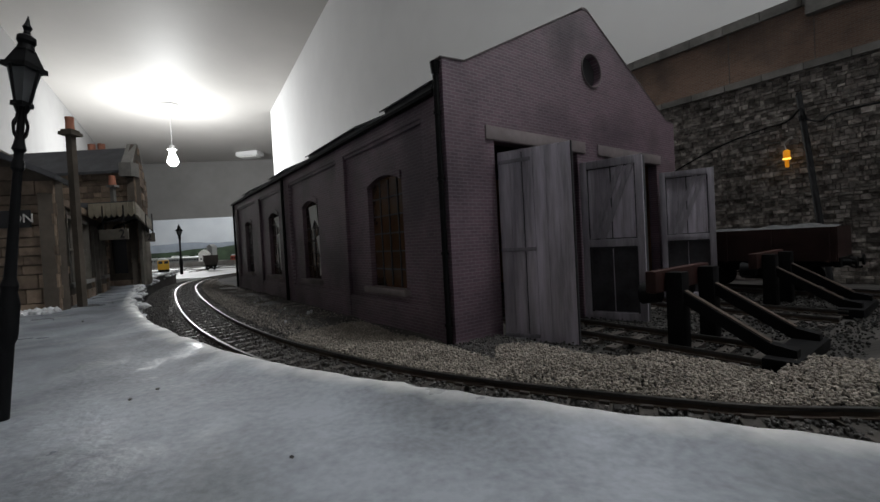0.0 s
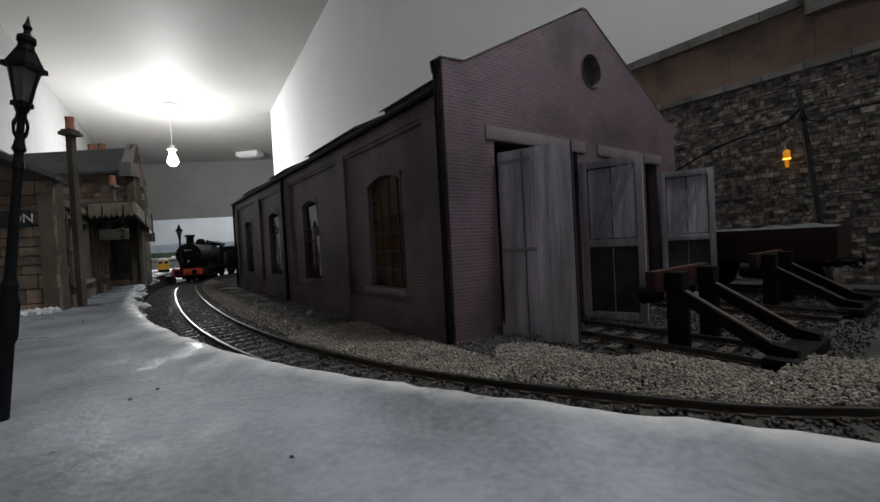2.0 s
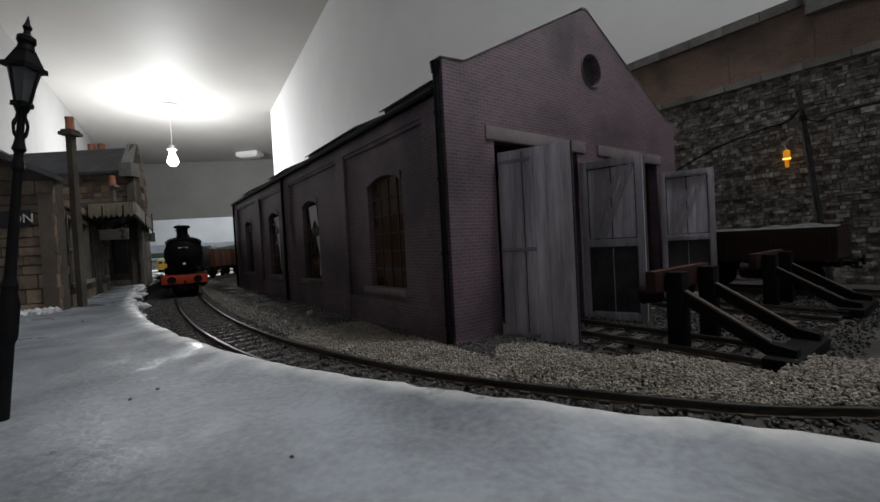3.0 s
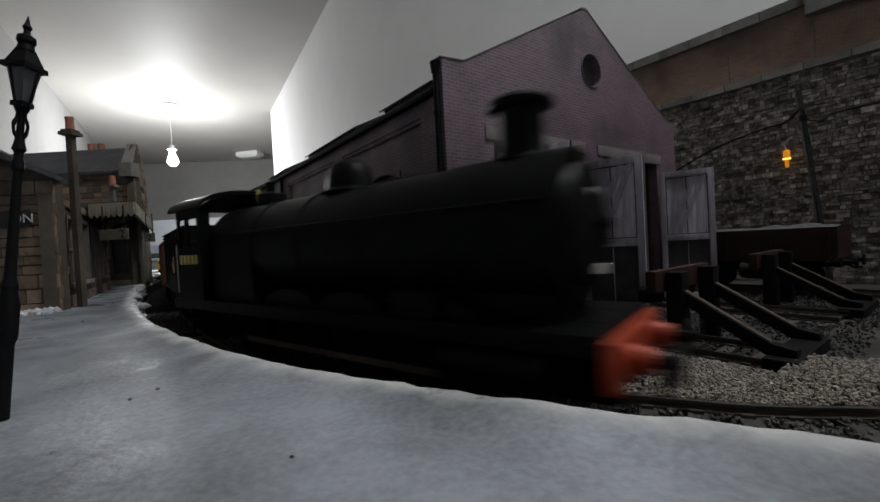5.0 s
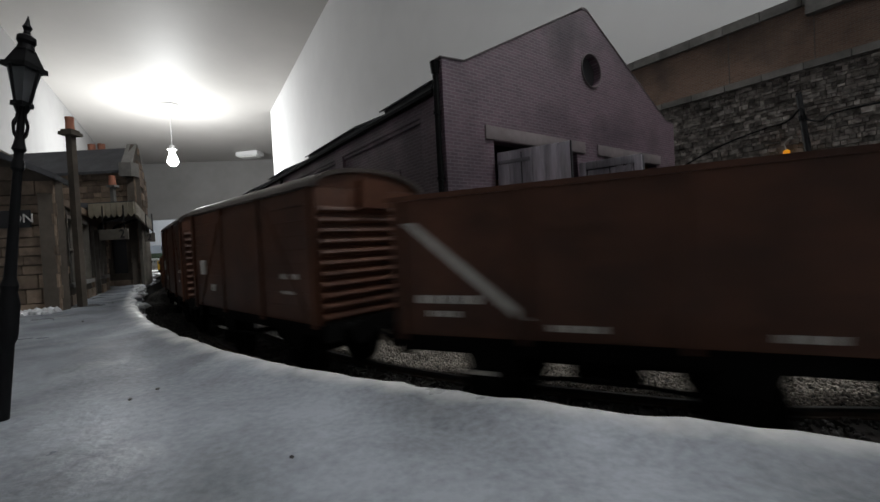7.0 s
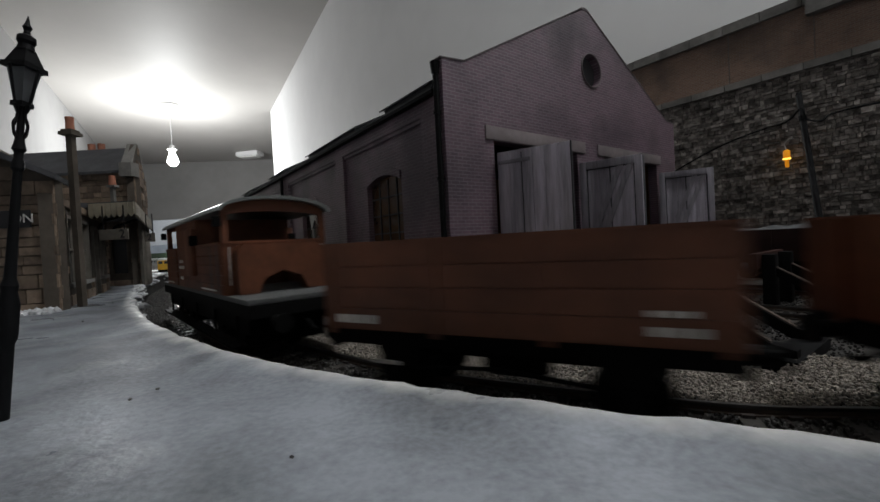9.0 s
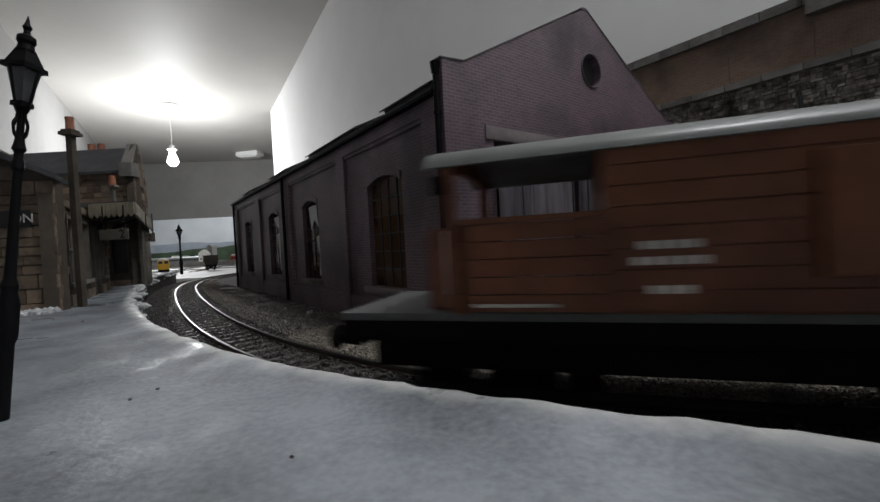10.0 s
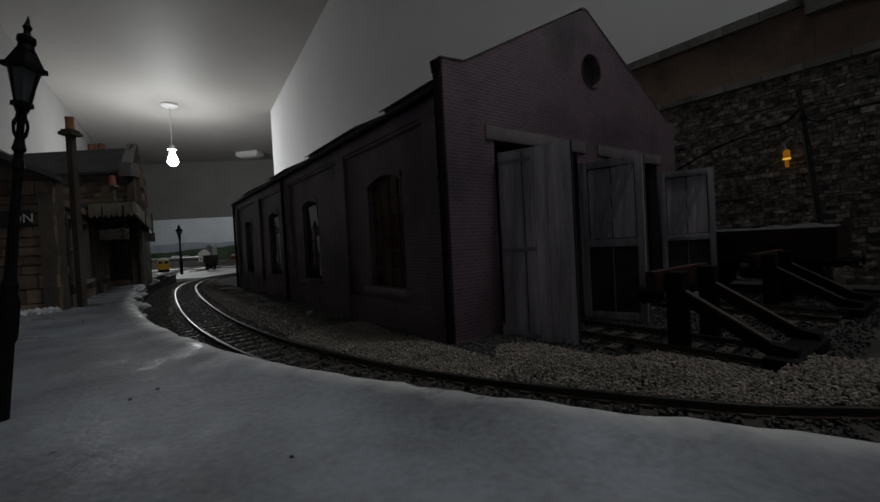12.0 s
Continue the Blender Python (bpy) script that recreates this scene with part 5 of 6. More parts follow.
    # a long boiler: the upper works stand a little longer than the drawing above
    for ob in t.children:
        if ob in ws:
            ob.matrix_basis = P(ob.matrix_basis.translation.x / CM * 1.07, 0, 0.92)
        else:
            ob.data.transform(Matrix.Diagonal((1.07, 1, 1, 1)))
        if ob.name.split(".")[0] in ("buffer_beam", "buffer", "buffer_head", "coupling"):
            ob.data.transform(Matrix.Translation((-0.35 * CM, 0, 0)))
    return t, ws


def tender():
    t = thing("tender", P(0, 0, 0), "black six-wheeled coal tender with a round crest", "tender")
    L_ = 8.7
    quick("tank", M_LOCO, t, lambda bm: soft_box(bm, -L_, 0, -1.52, 1.52, 1.82, 3.78, 0.06))
    quick("footplate", M_LOCO, t, lambda bm: bx(bm, -L_ - 0.2, 0.35, -1.6, 1.6, 1.66, 1.82))
    for k in range(4):
        quick("coal_rail", M_LOCO, t, lambda bm: [tube(bm, [(-1.3, s * 1.52, 3.86 + k * 0.16), (-L_ + 0.05, s * 1.52, 3.86 + k * 0.16), (-L_ + 0.05, s * 0.0, 3.86 + k * 0.16)], 0.055, 6) for s in (-1, 1)])
    quick("coal_plate", M_LOCO, t, lambda bm: [bx(bm, -L_ + 0.3, -1.3, s * 1.44 - 0.03, s * 1.44 + 0.03, 3.7, 4.4) for s in (-1, 1)] + [bx(bm, -1.35, -1.25, -1.45, 1.45, 3.7, 4.45)])

    def coal(bm):
        r = random.Random(3)
        for i in range(150):
            x, y = r.uniform(-L_ + 0.6, -1.5), r.uniform(-1.3, 1.3)
            lump(bm, (x, y, 3.9 + 0.45 * math.cos(y) * math.cos((x + 4) * 0.25)), r.uniform(0.12, 0.26), 0.9, r.uniform(0, 50))
    tagged(quick("coal", M_COAL, t, coal), kind="stuff")
    quick("front_bulkhead", M_LOCO, t, lambda bm: [bx(bm, 0.02, 0.5, s * 1.36 - 0.08, s * 1.36 + 0.08, 1.83, 3.3) for s in (-1, 1)] + [bx(bm, 0.02, 0.3, -1.28, 1.28, 1.83, 3.3)])
    quick("tank_filler", M_LOCO, t, lambda bm: cyl(bm, (-L_ + 0.6, 0, 3.7), (-L_ + 0.6, 0, 4.15), 0.4))
    y0 = -1.525
    crest = quick("crest", M_LETTER, t, lambda bm: cyl(bm, (-4.3, y0, 2.85), (-4.3, y0 - 0.015, 2.85), 0.38, n=24), "round crest in white, red and yellow")
    quick("crest_bar", M_GOLD, crest, lambda bm: [bx(bm, -5.1, -4.66, y0 - 0.012, y0, 2.8 + k, 2.86 + k) for k in (0, 0.1)] + [bx(bm, -3.94, -3.5, y0 - 0.012, y0, 2.8 + k, 2.86 + k) for k in (0, 0.1)])
    quick("crest_red", M_RED, crest, lambda bm: prism(bm, [(-4.28, 2.8), (-4.0, 2.84), (-4.02, 3.06), (-4.2, 3.16), (-4.3, 3.1)], 1, y0 - 0.03, y0 - 0.01))
    quick("crest_yellow", M_GOLD, crest, lambda bm: prism(bm, [(-4.6, 2.74), (-4.0, 2.74), (-4.12, 2.54), (-4.3, 2.48), (-4.48, 2.54)], 1, y0 - 0.03, y0 - 0.01))
    quick("frames", M_UNDER, t, lambda bm: [prism(bm, [(-L_, 1.68), (0.1, 1.68), (0.1, 0.9)] + [(-L_ * k, z) for k, z in ((0.08, 0.55), (0.16, 0.9), (0.42, 0.9), (0.5, 0.55), (0.58, 0.9), (0.84, 0.9), (0.92, 0.55))] + [(-L_, 0.9)], 1, s * 1.26, s * 1.34) for s in (-1, 1)])
    quick("rear_beam", M_UNDER, t, lambda bm: bx(bm, -L_ - 0.3, -L_ - 0.18, -1.55, 1.55, 1.05, 1.7))
    buffers(t, -L_ - 0.3, -1, 1.36)
    return t, [wheelset("wheelset", t, x, 0.75) for x in (-1.6, -4.45, -7.3)]


# the train: each vehicle with the distance of its front end behind the locomotive's beam, and the two points that ride on the line
TRAIN = []


def add(made, back, fore, aft, wheel_r):
    TRAIN.append((made[0], made[1], back, fore, aft, wheel_r))


goods = "goods wagons of the train"
add(locomotive(), -0.6, -3.4, -10.9, 0.92)
add(tender(), 14.75, -1.6, -7.3, 0.75)
add(mineral_wagon(7.0, 3.98, False, goods), 26.0, -1.6, -5.4, 0.6)
add(mineral_wagon(7.0, 3.98, True, goods), 34.4, -1.6, -5.4, 0.6)
add(box_van(7.7, goods), 43.0, -1.8, -5.9, 0.6)
add(box_van(7.7, goods), 52.6, -1.8, -5.9, 0.6)
add(low_wagon(7.1, 3.25, goods), 62.2, -1.5, -5.6, 0.6)
add(low_wagon(7.1, 3.25, goods), 71.4, -1.5, -5.6, 0.6)
add(brake_van(goods), 81.0, -3.2, -10.3, 0.6)


def standing_wagon():
    m = P(*us(SIDING_U[2], -6.3), 0, TURN + 90)
    t = thing("coal_wagon", m, "dull red-brown open wagon with a grey dusty load on the siding", "wagon")
    t.matrix_world = m @ P(6.6, 0, 0)
    quick("body", M_BAUXDK, t, lambda bm: [bx(bm, -6.6, 0, s * 1.5 - 0.07, s * 1.5 + 0.07, 1.45, 3.0) for s in (-1, 1)] + [bx(bm, x - 0.07, x + 0.07, -1.43, 1.43, 1.45, 3.0) for x in (-6.53, -0.07)] + [bx(bm, -6.46, -0.14, -1.43, 1.43, 1.45, 1.6)])
    for k in range(4):
        quick("plank", M_BAUXDK, t, lambda bm: [bx(bm, -6.55, -0.05, s * 1.5 + (0.07 if s > 0 else -0.1), s * 1.5 + (0.1 if s > 0 else -0.07), 1.47 + k * 0.38, 1.83 + k * 0.38) for s in (-1, 1)])
    for k in (0.05, 0.36, 0.64, 0.95):
        quick("iron_strap", M_BAUXDK, t, lambda bm: [bx(bm, -6.6 * k - 0.08, -6.6 * k + 0.08, s * 1.63 - 0.03, s * 1.63 + 0.03, 1.4, 2.98) for s in (-1, 1)])

    def load(bm):
        n, k = 24, 10
        grid = [[bm.verts.new((-0.15 - 6.3 * i / n, -1.42 + 2.84 * j / k, 2.92 + 0.3 * math.sin(math.pi * j / k) * (0.6 + 0.7 * noise.noise(Vector((i * 0.3, j * 0.25, 4)))))) for j in range(k + 1)] for i in range(n + 1)]
        for i in range(n):
            for j in range(k):
                bm.faces.new((grid[i][j], grid[i + 1][j], grid[i + 1][j + 1], grid[i][j + 1]))
    quick("load", mat("dusty_load", (0.17, 0.174, 0.18), 0.8, var=0.5, scale=110, bump=0.8, stain=0.4), t, load, "grey dusty load")
    underframe(t, -0.05, -6.55, 3.7)


standing_wagon()


def leaning_pole():
    t = thing("wooden_pole", SHED @ P(22.5, -5.05, -0.3), "dark leaning timber pole carrying a black cable", "pole")
    quick("shaft", M_INK, t, lambda bm: cyl(bm, (0, 0, 0), (0, 1.05, 10.8), 0.17, 0.14, 12))
    quick("collar", M_PIPE, t, lambda bm: cyl(bm, (0, 0.9, 9.3), (0, 0.93, 9.6), 0.17, 0.17, 12))
    quick("cap", M_PIPE, t, lambda bm: cyl(bm, (0, 1.05, 10.8), (0, 1.06, 10.95), 0.15, 0.08, 12))


leaning_pole()


def hanging_cable():
    pts = [(24.0, 9.0, 4.9), (23.6, 5.6, 6.3), (23.4, 2.8, 7.6), (23.2, 0.23, 8.57), (23.1, -1.9, 9.05), (22.9, -3.3, 9.2), (22.3, -4.1, 9.65), (22.25, -4.35, 9.0), (22.5, -4.9, 8.8), (23.0, -5.3, 9.15), (23.4, -7.0, 9.3), (23.8, -12, 9.2)]
    p = [Vector(q) for q in pts]
    p = [p[0]] + p + [p[-1]]
    line = []
    for i in range(1, len(p) - 2):
        for k in range(6):
            q = k / 6
            line.append(0.5 * (2 * p[i] + (p[i + 1] - p[i - 1]) * q + (2 * p[i - 1] - 5 * p[i] + 4 * p[i + 1] - p[i + 2]) * q * q + (3 * p[i] - p[i - 1] - 3 * p[i + 1] + p[i + 2]) * q ** 3))
    ob = quick("cable", M_PIPE, None, lambda bm: tube(bm, line, 0.05, 6))
    ob.matrix_world = SHED
    tagged(ob, "black cable sagging along the stone wall", "cable")


hanging_cable()


def wall_led():
    t = thing("wall_lamp", SHED @ P(23.3, -3.2, 0), "glowing amber lamp hanging by a bare wire on the wall", "lamp")
    quick("wire", M_WIRE, t, lambda bm: tube(bm, [(0.75, -0.2, 8.35), (0.1, -0.1, 8.3), (0.0, 0.1, 8.0), (0, 0, 7.6)], 0.035, 6))
    quick("lens", M_LED, t, lambda bm: lathe(bm, [(0.15, 7.05), (0.17, 7.1), (0.17, 7.5), (0.14, 7.6), (0.05, 7.65)], 16), "translucent amber lens")
    quick("glow_core", M_LEDHOT, t, lambda bm: lathe(bm, [(0.19, 7.06), (0.19, 7.13)], 16), "bright ring of light")
    quick("tip", M_LED, t, lambda bm: lathe(bm, [(0.05, 6.6), (0.10, 6.64), (0.10, 6.98), (0.15, 7.06)], 14))


wall_led()


# ---- platform lamps ----
def street_lamp(m, h, wide, label):
    """A cast-iron column with a collar, scrolled brackets and a four-sided lantern."""
    t = thing("platform_lamp", m, label, "lamp post", "platform lamps")
    k = h / 5.1
    four = ((1, 0), (-1, 0), (0, 1), (0, -1))
    quick("column", M_PIPE, t, lambda bm: lathe(bm, [(0.15, -0.05), (0.15, 0.95), (0.19, 1.02), (0.20, 1.1), (0.20, 1.45), (0.14, 1.6), (0.16, 1.68), (0.11, 1.78), (0.10, 2.1), (0.08, 3.1 * k), (0.12, 3.14 * k), (0.12, 3.2 * k), (0.085, 3.26 * k), (0.085, 3.34 * k), (0.13, 3.38 * k), (0.10, 3.46 * k), (0.07, 3.6 * k), (0.06, 3.95 * k)], 16))
    quick("fluting", M_PIPE, t, lambda bm: [cyl(bm, (0.078 * math.cos(a), 0.078 * math.sin(a), 2.1), (0.064 * math.cos(a), 0.064 * math.sin(a), 3.1 * k), 0.02, n=5) for a in np.arange(0, 6.2, math.pi / 5)])
    for c, s in four:
        quick("bracket", M_PIPE, t, lambda bm: tube(bm, [(0.03 * c, 0.03 * s, 3.5 * k), (0.15 * c, 0.15 * s, 3.6 * k), (0.17 * c, 0.17 * s, 3.7 * k), (0.1 * c, 0.1 * s, 3.78 * k), (0.09 * c, 0.09 * s, 3.86 * k), (0.17 * c, 0.17 * s, 3.95 * k)], 0.028, 6))
    ln = quick("lantern", M_PIPE, t, lambda bm: [cyl(bm, (0, 0, 3.93 * k), (0, 0, 3.99 * k), 0.2, n=4)] + [cyl(bm, (0.18 * c, 0.18 * s, 3.98 * k), (0.33 * c, 0.33 * s, 4.42 * k), 0.028, n=5) for c, s in four]
               + [cyl(bm, (0, 0, 4.41 * k), (0, 0, 4.47 * k), 0.4, n=4), cyl(bm, (0, 0, 4.47 * k), (0, 0, 4.68 * k), 0.34, 0.17, n=4)])
    quick("vent_cap", M_PIPE, ln, lambda bm: lathe(bm, [(0.17, 4.66 * k), (0.14, 4.74 * k), (0.18, 4.78 * k), (0.17, 4.84 * k), (0.07, 4.88 * k), (0.06, 4.92 * k), (0.09, 4.97 * k), (0.05, 5.02 * k), (0.01, 5.12 * k)], 12))
    quick("lantern_glass", M_LAMPGLASS, ln, lambda bm: cyl(bm, (0, 0, 4.0 * k), (0, 0, 4.41 * k), 0.15, 0.29, n=4), "dark grimy lantern glass")
    for ob in list(t.children) + list(ln.children):
        ob.data.transform(Matrix.Diagonal((wide, wide, 1, 1)))


street_lamp(P(-29.1, 45.6, 1.28), 5.6, 1.0, "black cast-iron lamp post at the far platform end")
street_lamp(P(-5.53, 4.97, 1.28, 0, -4.1, 3.9), 5.15, 0.55, "black cast-iron platform lamp post leaning beside the building")


# ---- the station building ----
station = thing("station_building", P(0, 0, 0), "buff stone station building with slate roofs and canopy", "station building")


def ashlar(parent, a, b, z0, z1, holes=(), single=True, top=None, row_h=0.46):
    """A stone-faced wall from a to b, faced on its right-hand side; top(d) caps it."""
    a, b = Vector(a), Vector(b)
    ln = (b - a).length
    rot = math.degrees(math.atan2(b.y - a.y, b.x - a.x))
    cap = top or (lambda d: z1)
    edges = sorted({0.0, ln, *[v for h in holes for v in h[:2]]})

    w = new("wall")
    w.empty_display_size = 0.01
    w.parent = parent
    w.matrix_basis = P(a.x, a.y, 0, rot)
    for e0, e1 in zip(edges, edges[1:]):
        lo = z0
        for h in [h for h in holes if h[0] <= e0 + 1e-6 and h[1] >= e1 - 1e-6]:
            if h[2] > lo:
                quick("wall_panel", M_STATMORT, w, lambda bm: bx(bm, e0, e1, 0.07, 0.5, lo, h[2]))
            lo = h[3]
        ds = [e1 - (e1 - e0) * k / 12 for k in range(13)]
        quick("wall_panel", M_STATMORT, w, lambda bm: prism(bm, [(e0, lo), (e1, lo)] + [(q, cap(q)) for q in ds], 1, 0.07, 0.5))
    rest = bmesh.new()
    z = z0
    r = random.Random(int(ln * 100))
    while z < z1 - 0.1:
        h = min(row_h * r.choice((0.8, 1.0, 1.25)), z1 - z)
        d = -r.random() * 0.6
        while d < ln:
            l_ = r.choice((0.55, 0.8, 1.05, 1.4))
            e0, e1 = max(d, 0.0), min(d + l_, ln)
            d += l_
            if e1 - e0 < 0.1 or z + h > min(cap(e0), cap(e1)) + 0.02:
                continue
            if any(e0 < q[1] - 0.02 and e1 > q[0] + 0.02 and z < q[3] - 0.02 and z + h > q[2] + 0.02 for q in holes):
                continue
            g = 0.013
            p = r.uniform(0.0, 0.05)
            bm = bmesh.new() if single else rest
            v = [bm.verts.new(c) for c in ((e0 + g, 0.08, z + g), (e1 - g, 0.08, z + g), (e1 - g, 0.08, z + h - g), (e0 + g, 0.08, z + h - g),
                 (e0 + 2 * g, -p, z + 2 * g), (e1 - 2 * g, -p, z + 2 * g), (e1 - 2 * g, -p, z + h - 2 * g), (e0 + 2 * g, -p, z + h - 2 * g))]
            for f in ((4, 5, 6, 7), (0, 1, 5, 4), (1, 2, 6, 5), (2, 3, 7, 6), (3, 0, 4, 7)):
                bm.faces.new([v[i] for i in f])
            if single:
                part("stone_block", bm, M_STATION, w, smooth=False)
        z += h
    if not single:
        tagged(part("stone_blocks", rest, M_STATION, w, smooth=False), kind="stuff")
    else:
        rest.free()
    return w


A_ = (-15.2, 16.2)
FL = (A_[0] - 9.8, A_[1] - 2.0)
B_ = (-22.3, 27.3)
ashlar(station, FL, A_, 1.2, 10.2, top=lambda d: 6.6 + max(0.0, (10.0 - d)) * 0.62)
side_holes = ((1.6, 3.6, 2.3, 5.3), (4.6, 6.6, 2.3, 5.3), (7.8, 9.4, 1.2, 5.2), (10.4, 12.0, 2.3, 5.3))
wf = ashlar(station, A_, B_, 1.2, 6.0, side_holes)
G0, G1 = (-33.0, 30.2), (-22.3, 30.2)
ashlar(station, G0, G1, 1.2, 9.7, ((8.6, 9.7, 2.2, 5.2),), row_h=0.5)
G2 = (-25.2, 35.4)
ashlar(station, G1, G2, 1.2, 12.3, ((1.6, 2.8, 6.8, 8.8),), False, top=lambda d: 9.9 + 2.5 * max(0.0, 1 - abs(d - 2.9) / 3.2))
for h in side_holes:
    wn = thing("window", P(0, 0, 0), "", "")
    wn.parent = wf
    wn["label"] = "tall grimy-framed window with dark glass"
    quick("pane", M_GLASS, wn, lambda bm: bx(bm, h[0], h[1], 0.2, 0.24, h[2], h[3]))
    quick("window_frame", M_SASH, wn, lambda bm: [bx(bm, h[0], h[0] + 0.16, -0.05, 0.2, h[2], h[3]), bx(bm, h[1] - 0.16, h[1], -0.05, 0.2, h[2], h[3]), bx(bm, h[0] + 0.16, h[1] - 0.16, -0.03, 0.2, h[3] - 0.15, h[3]),
                                              bx(bm, (h[0] + h[1]) / 2 - 0.05, (h[0] + h[1]) / 2 + 0.05, 0.1, 0.2, h[2], h[3]), bx(bm, h[0], h[1], 0.1, 0.2, (h[2] + h[3]) / 2 - 0.05, (h[2] + h[3]) / 2 + 0.05)])
    quick("window_sill", M_COPING, wn, lambda bm: bx(bm, h[0] - 0.15, h[1] + 0.15, -0.14, 0.2, h[2] - 0.18, h[2]))
quick("doorway", M_INK, station, lambda bm: bx(bm, G0[0] + 8.6, G0[0] + 9.7, 30.4, 30.5, 2.2, 5.2), "dark doorway under the canopy")


def station_roof(bm):
    # wing roof, rising away from the platform
    e0, e1 = Vector((A_[0] + 0.35, A_[1] - 0.3, 6.5)), Vector((A_[0] - 1.3, A_[1] + 2.6, 6.5))
    up = Vector((-7.6, -3.4, 4.2))
    q = [e0, e1, e1 + up, e0 + up]
    v = [bm.verts.new(p) for p in q] + [bm.verts.new(p + Vector((0, 0, 0.22))) for p in q]
    for f in ((0, 1, 2, 3), (7, 6, 5, 4), (0, 4, 5, 1), (1, 5, 6, 2), (2, 6, 7, 3), (3, 7, 4, 0)):
        bm.faces.new([v[i] for i in f])


quick("wing_roof", M_ROOF, station, station_roof)
def sheared(bm):
    """The main block's end follows the platform, not the front wall's normal."""
    for v in bm.verts:
        v.co.x -= (v.co.y - 30.0) * 0.556


def main_roof(bm):
    prism(bm, [(29.9, 9.6), (33.0, 12.0), (36.0, 9.6), (36.0, 9.8), (33.0, 12.22), (29.9, 9.8)], 0, -34, -22.9)
    sheared(bm)


def parapet(bm):
    prism(bm, [(29.75, 9.75), (33.0, 12.1), (36.1, 9.75), (36.1, 10.1), (33.2, 12.45), (32.7, 12.45), (29.75, 10.15)], 0, -23.1, -22.3)
    sheared(bm)


quick("main_roof", M_ROOF, station, main_roof, "dark slate roof with a stone gable")
quick("gable_parapet", M_COPING, station, parapet)
quick("kneeler", M_COPING, station, lambda bm: bx(bm, -23.05, -22.15, 29.7, 30.5, 9.3, 10.3))
for x, y, z0, z1, w_ in ((-15.45, 17.4, 1.25, 8.6, 0.12),):
    quick("chimney", M_STATMORT, station, lambda bm: [bx(bm, x - w_, x + w_, y - w_, y + w_, z0, z1), bx(bm, x - w_ - 0.16, x + w_ + 0.16, y - w_ - 0.16, y + w_ + 0.16, z1, z1 + 0.14), bx(bm, x - w_ - 0.1, x + w_ + 0.1, y - w_ - 0.1, y + w_ + 0.1, z1 + 0.14, z1 + 0.24)])
    quick("chimney_pot", M_TERRA, station, lambda bm: lathe(bm, [(0.17, z1 + 0.2), (0.145, z1 + 0.5), (0.155, z1 + 0.78), (0.1, z1 + 0.8)], 14), "red clay pot").matrix_basis = P(x, y, 0)
quick("small_chimney", M_COPING, station, lambda bm: [bx(bm, -19.15, -18.95, 23.9, 24.1, 6.28, 7.5), bx(bm, -19.3, -18.8, 23.8, 24.2, 7.5, 7.62)])
quick("chimney_pot", M_TERRA, station, lambda bm: lathe(bm, [(0.2, 7.62), (0.16, 8.1), (0.17, 8.18)], 12), "red clay pot").matrix_basis = P(-19.05, 24.0, 0)
for x in (-28.0, -27.2):
    quick("chimney_pot", M_TERRA, station, lambda bm: lathe(bm, [(0.28, 11.6), (0.25, 12.6), (0.27, 12.75)], 12), "red clay pot").matrix_basis = P(x, 33.4, 0)
# canopy with a toothed valance
CP = [(-18.4, 21.5), (-16.0, 21.5), (-24.2, 34.4), (-29.5, 30.0), (-21.0, 18.8)]
quick("canopy_roof", M_ROOF, station, lambda bm: prism(bm, CP, 2, 6.05, 6.3), "flat dark canopy roof")


def valance(a, b, z):
    a, b = Vector(a), Vector(b)
    n = max(1, int((b - a).length / 0.27))
    d = (b - a) / n
    nrm = Vector((d.y, -d.x)).normalized() * 0.06
    for k in range(n):
        p, q = a + d * (k + 0.04), a + d * (k + 0.96)
        m = (p + q) / 2
        out = [(p, z + 0.62), (q, z + 0.62), (q, z), (m, z - 0.16), (p, z)]
        bm = bmesh.new()
        v = [bm.verts.new((c.x, c.y, h)) for c, h in out] + [bm.verts.new((c.x + nrm.x, c.y + nrm.y, h)) for c, h in out]
        for f in ((0, 1, 2, 3, 4), (9, 8, 7, 6, 5), (0, 5, 6, 1), (1, 6, 7, 2), (2, 7, 8, 3), (3, 8, 9, 4), (4, 9, 5, 0)):
            bm.faces.new([v[i] for i in f])
        part("valance_board", bm, M_CREAM, station, smooth=False)


valance(CP[0], CP[1], 5.62)
valance(CP[1], CP[2], 5.62)
for k in (0.3, 0.62, 0.9):
    q = Vector(CP[1]).lerp(Vector(CP[2]), k)
    quick("canopy_bracket", M_PIPE, station, lambda bm: tube(bm, [(q.x - 2.2, q.y - 1.4, 4.6), (q.x - 1.5, q.y - 0.95, 5.6), (q.x - 0.5, q.y - 0.3, 6.05)], 0.08))
for x, y in ((-21.9, 29.95), (-22.35, 30.9), (-22.8, 31.7)):
    quick("door_post", M_SASH, station, lambda bm: soft_box(bm, x - 0.13, x + 0.13, y - 0.13, y + 0.13, 1.25, 6.0, 0.03), "grimy painted post")


def sign(name, x, y, z, w, h, rz, board, text, tcol, size, dx, label):
    t = thing(name, P(x, y, z, rz), label, "sign")
    quick("board", board, t, lambda bm: soft_box(bm, -w / 2, w / 2, 0, 0.08, -h / 2, h / 2, 0.015))
    words("lettering", text, size, tcol, t, P(dx, -0.012, 0, 0, 90))


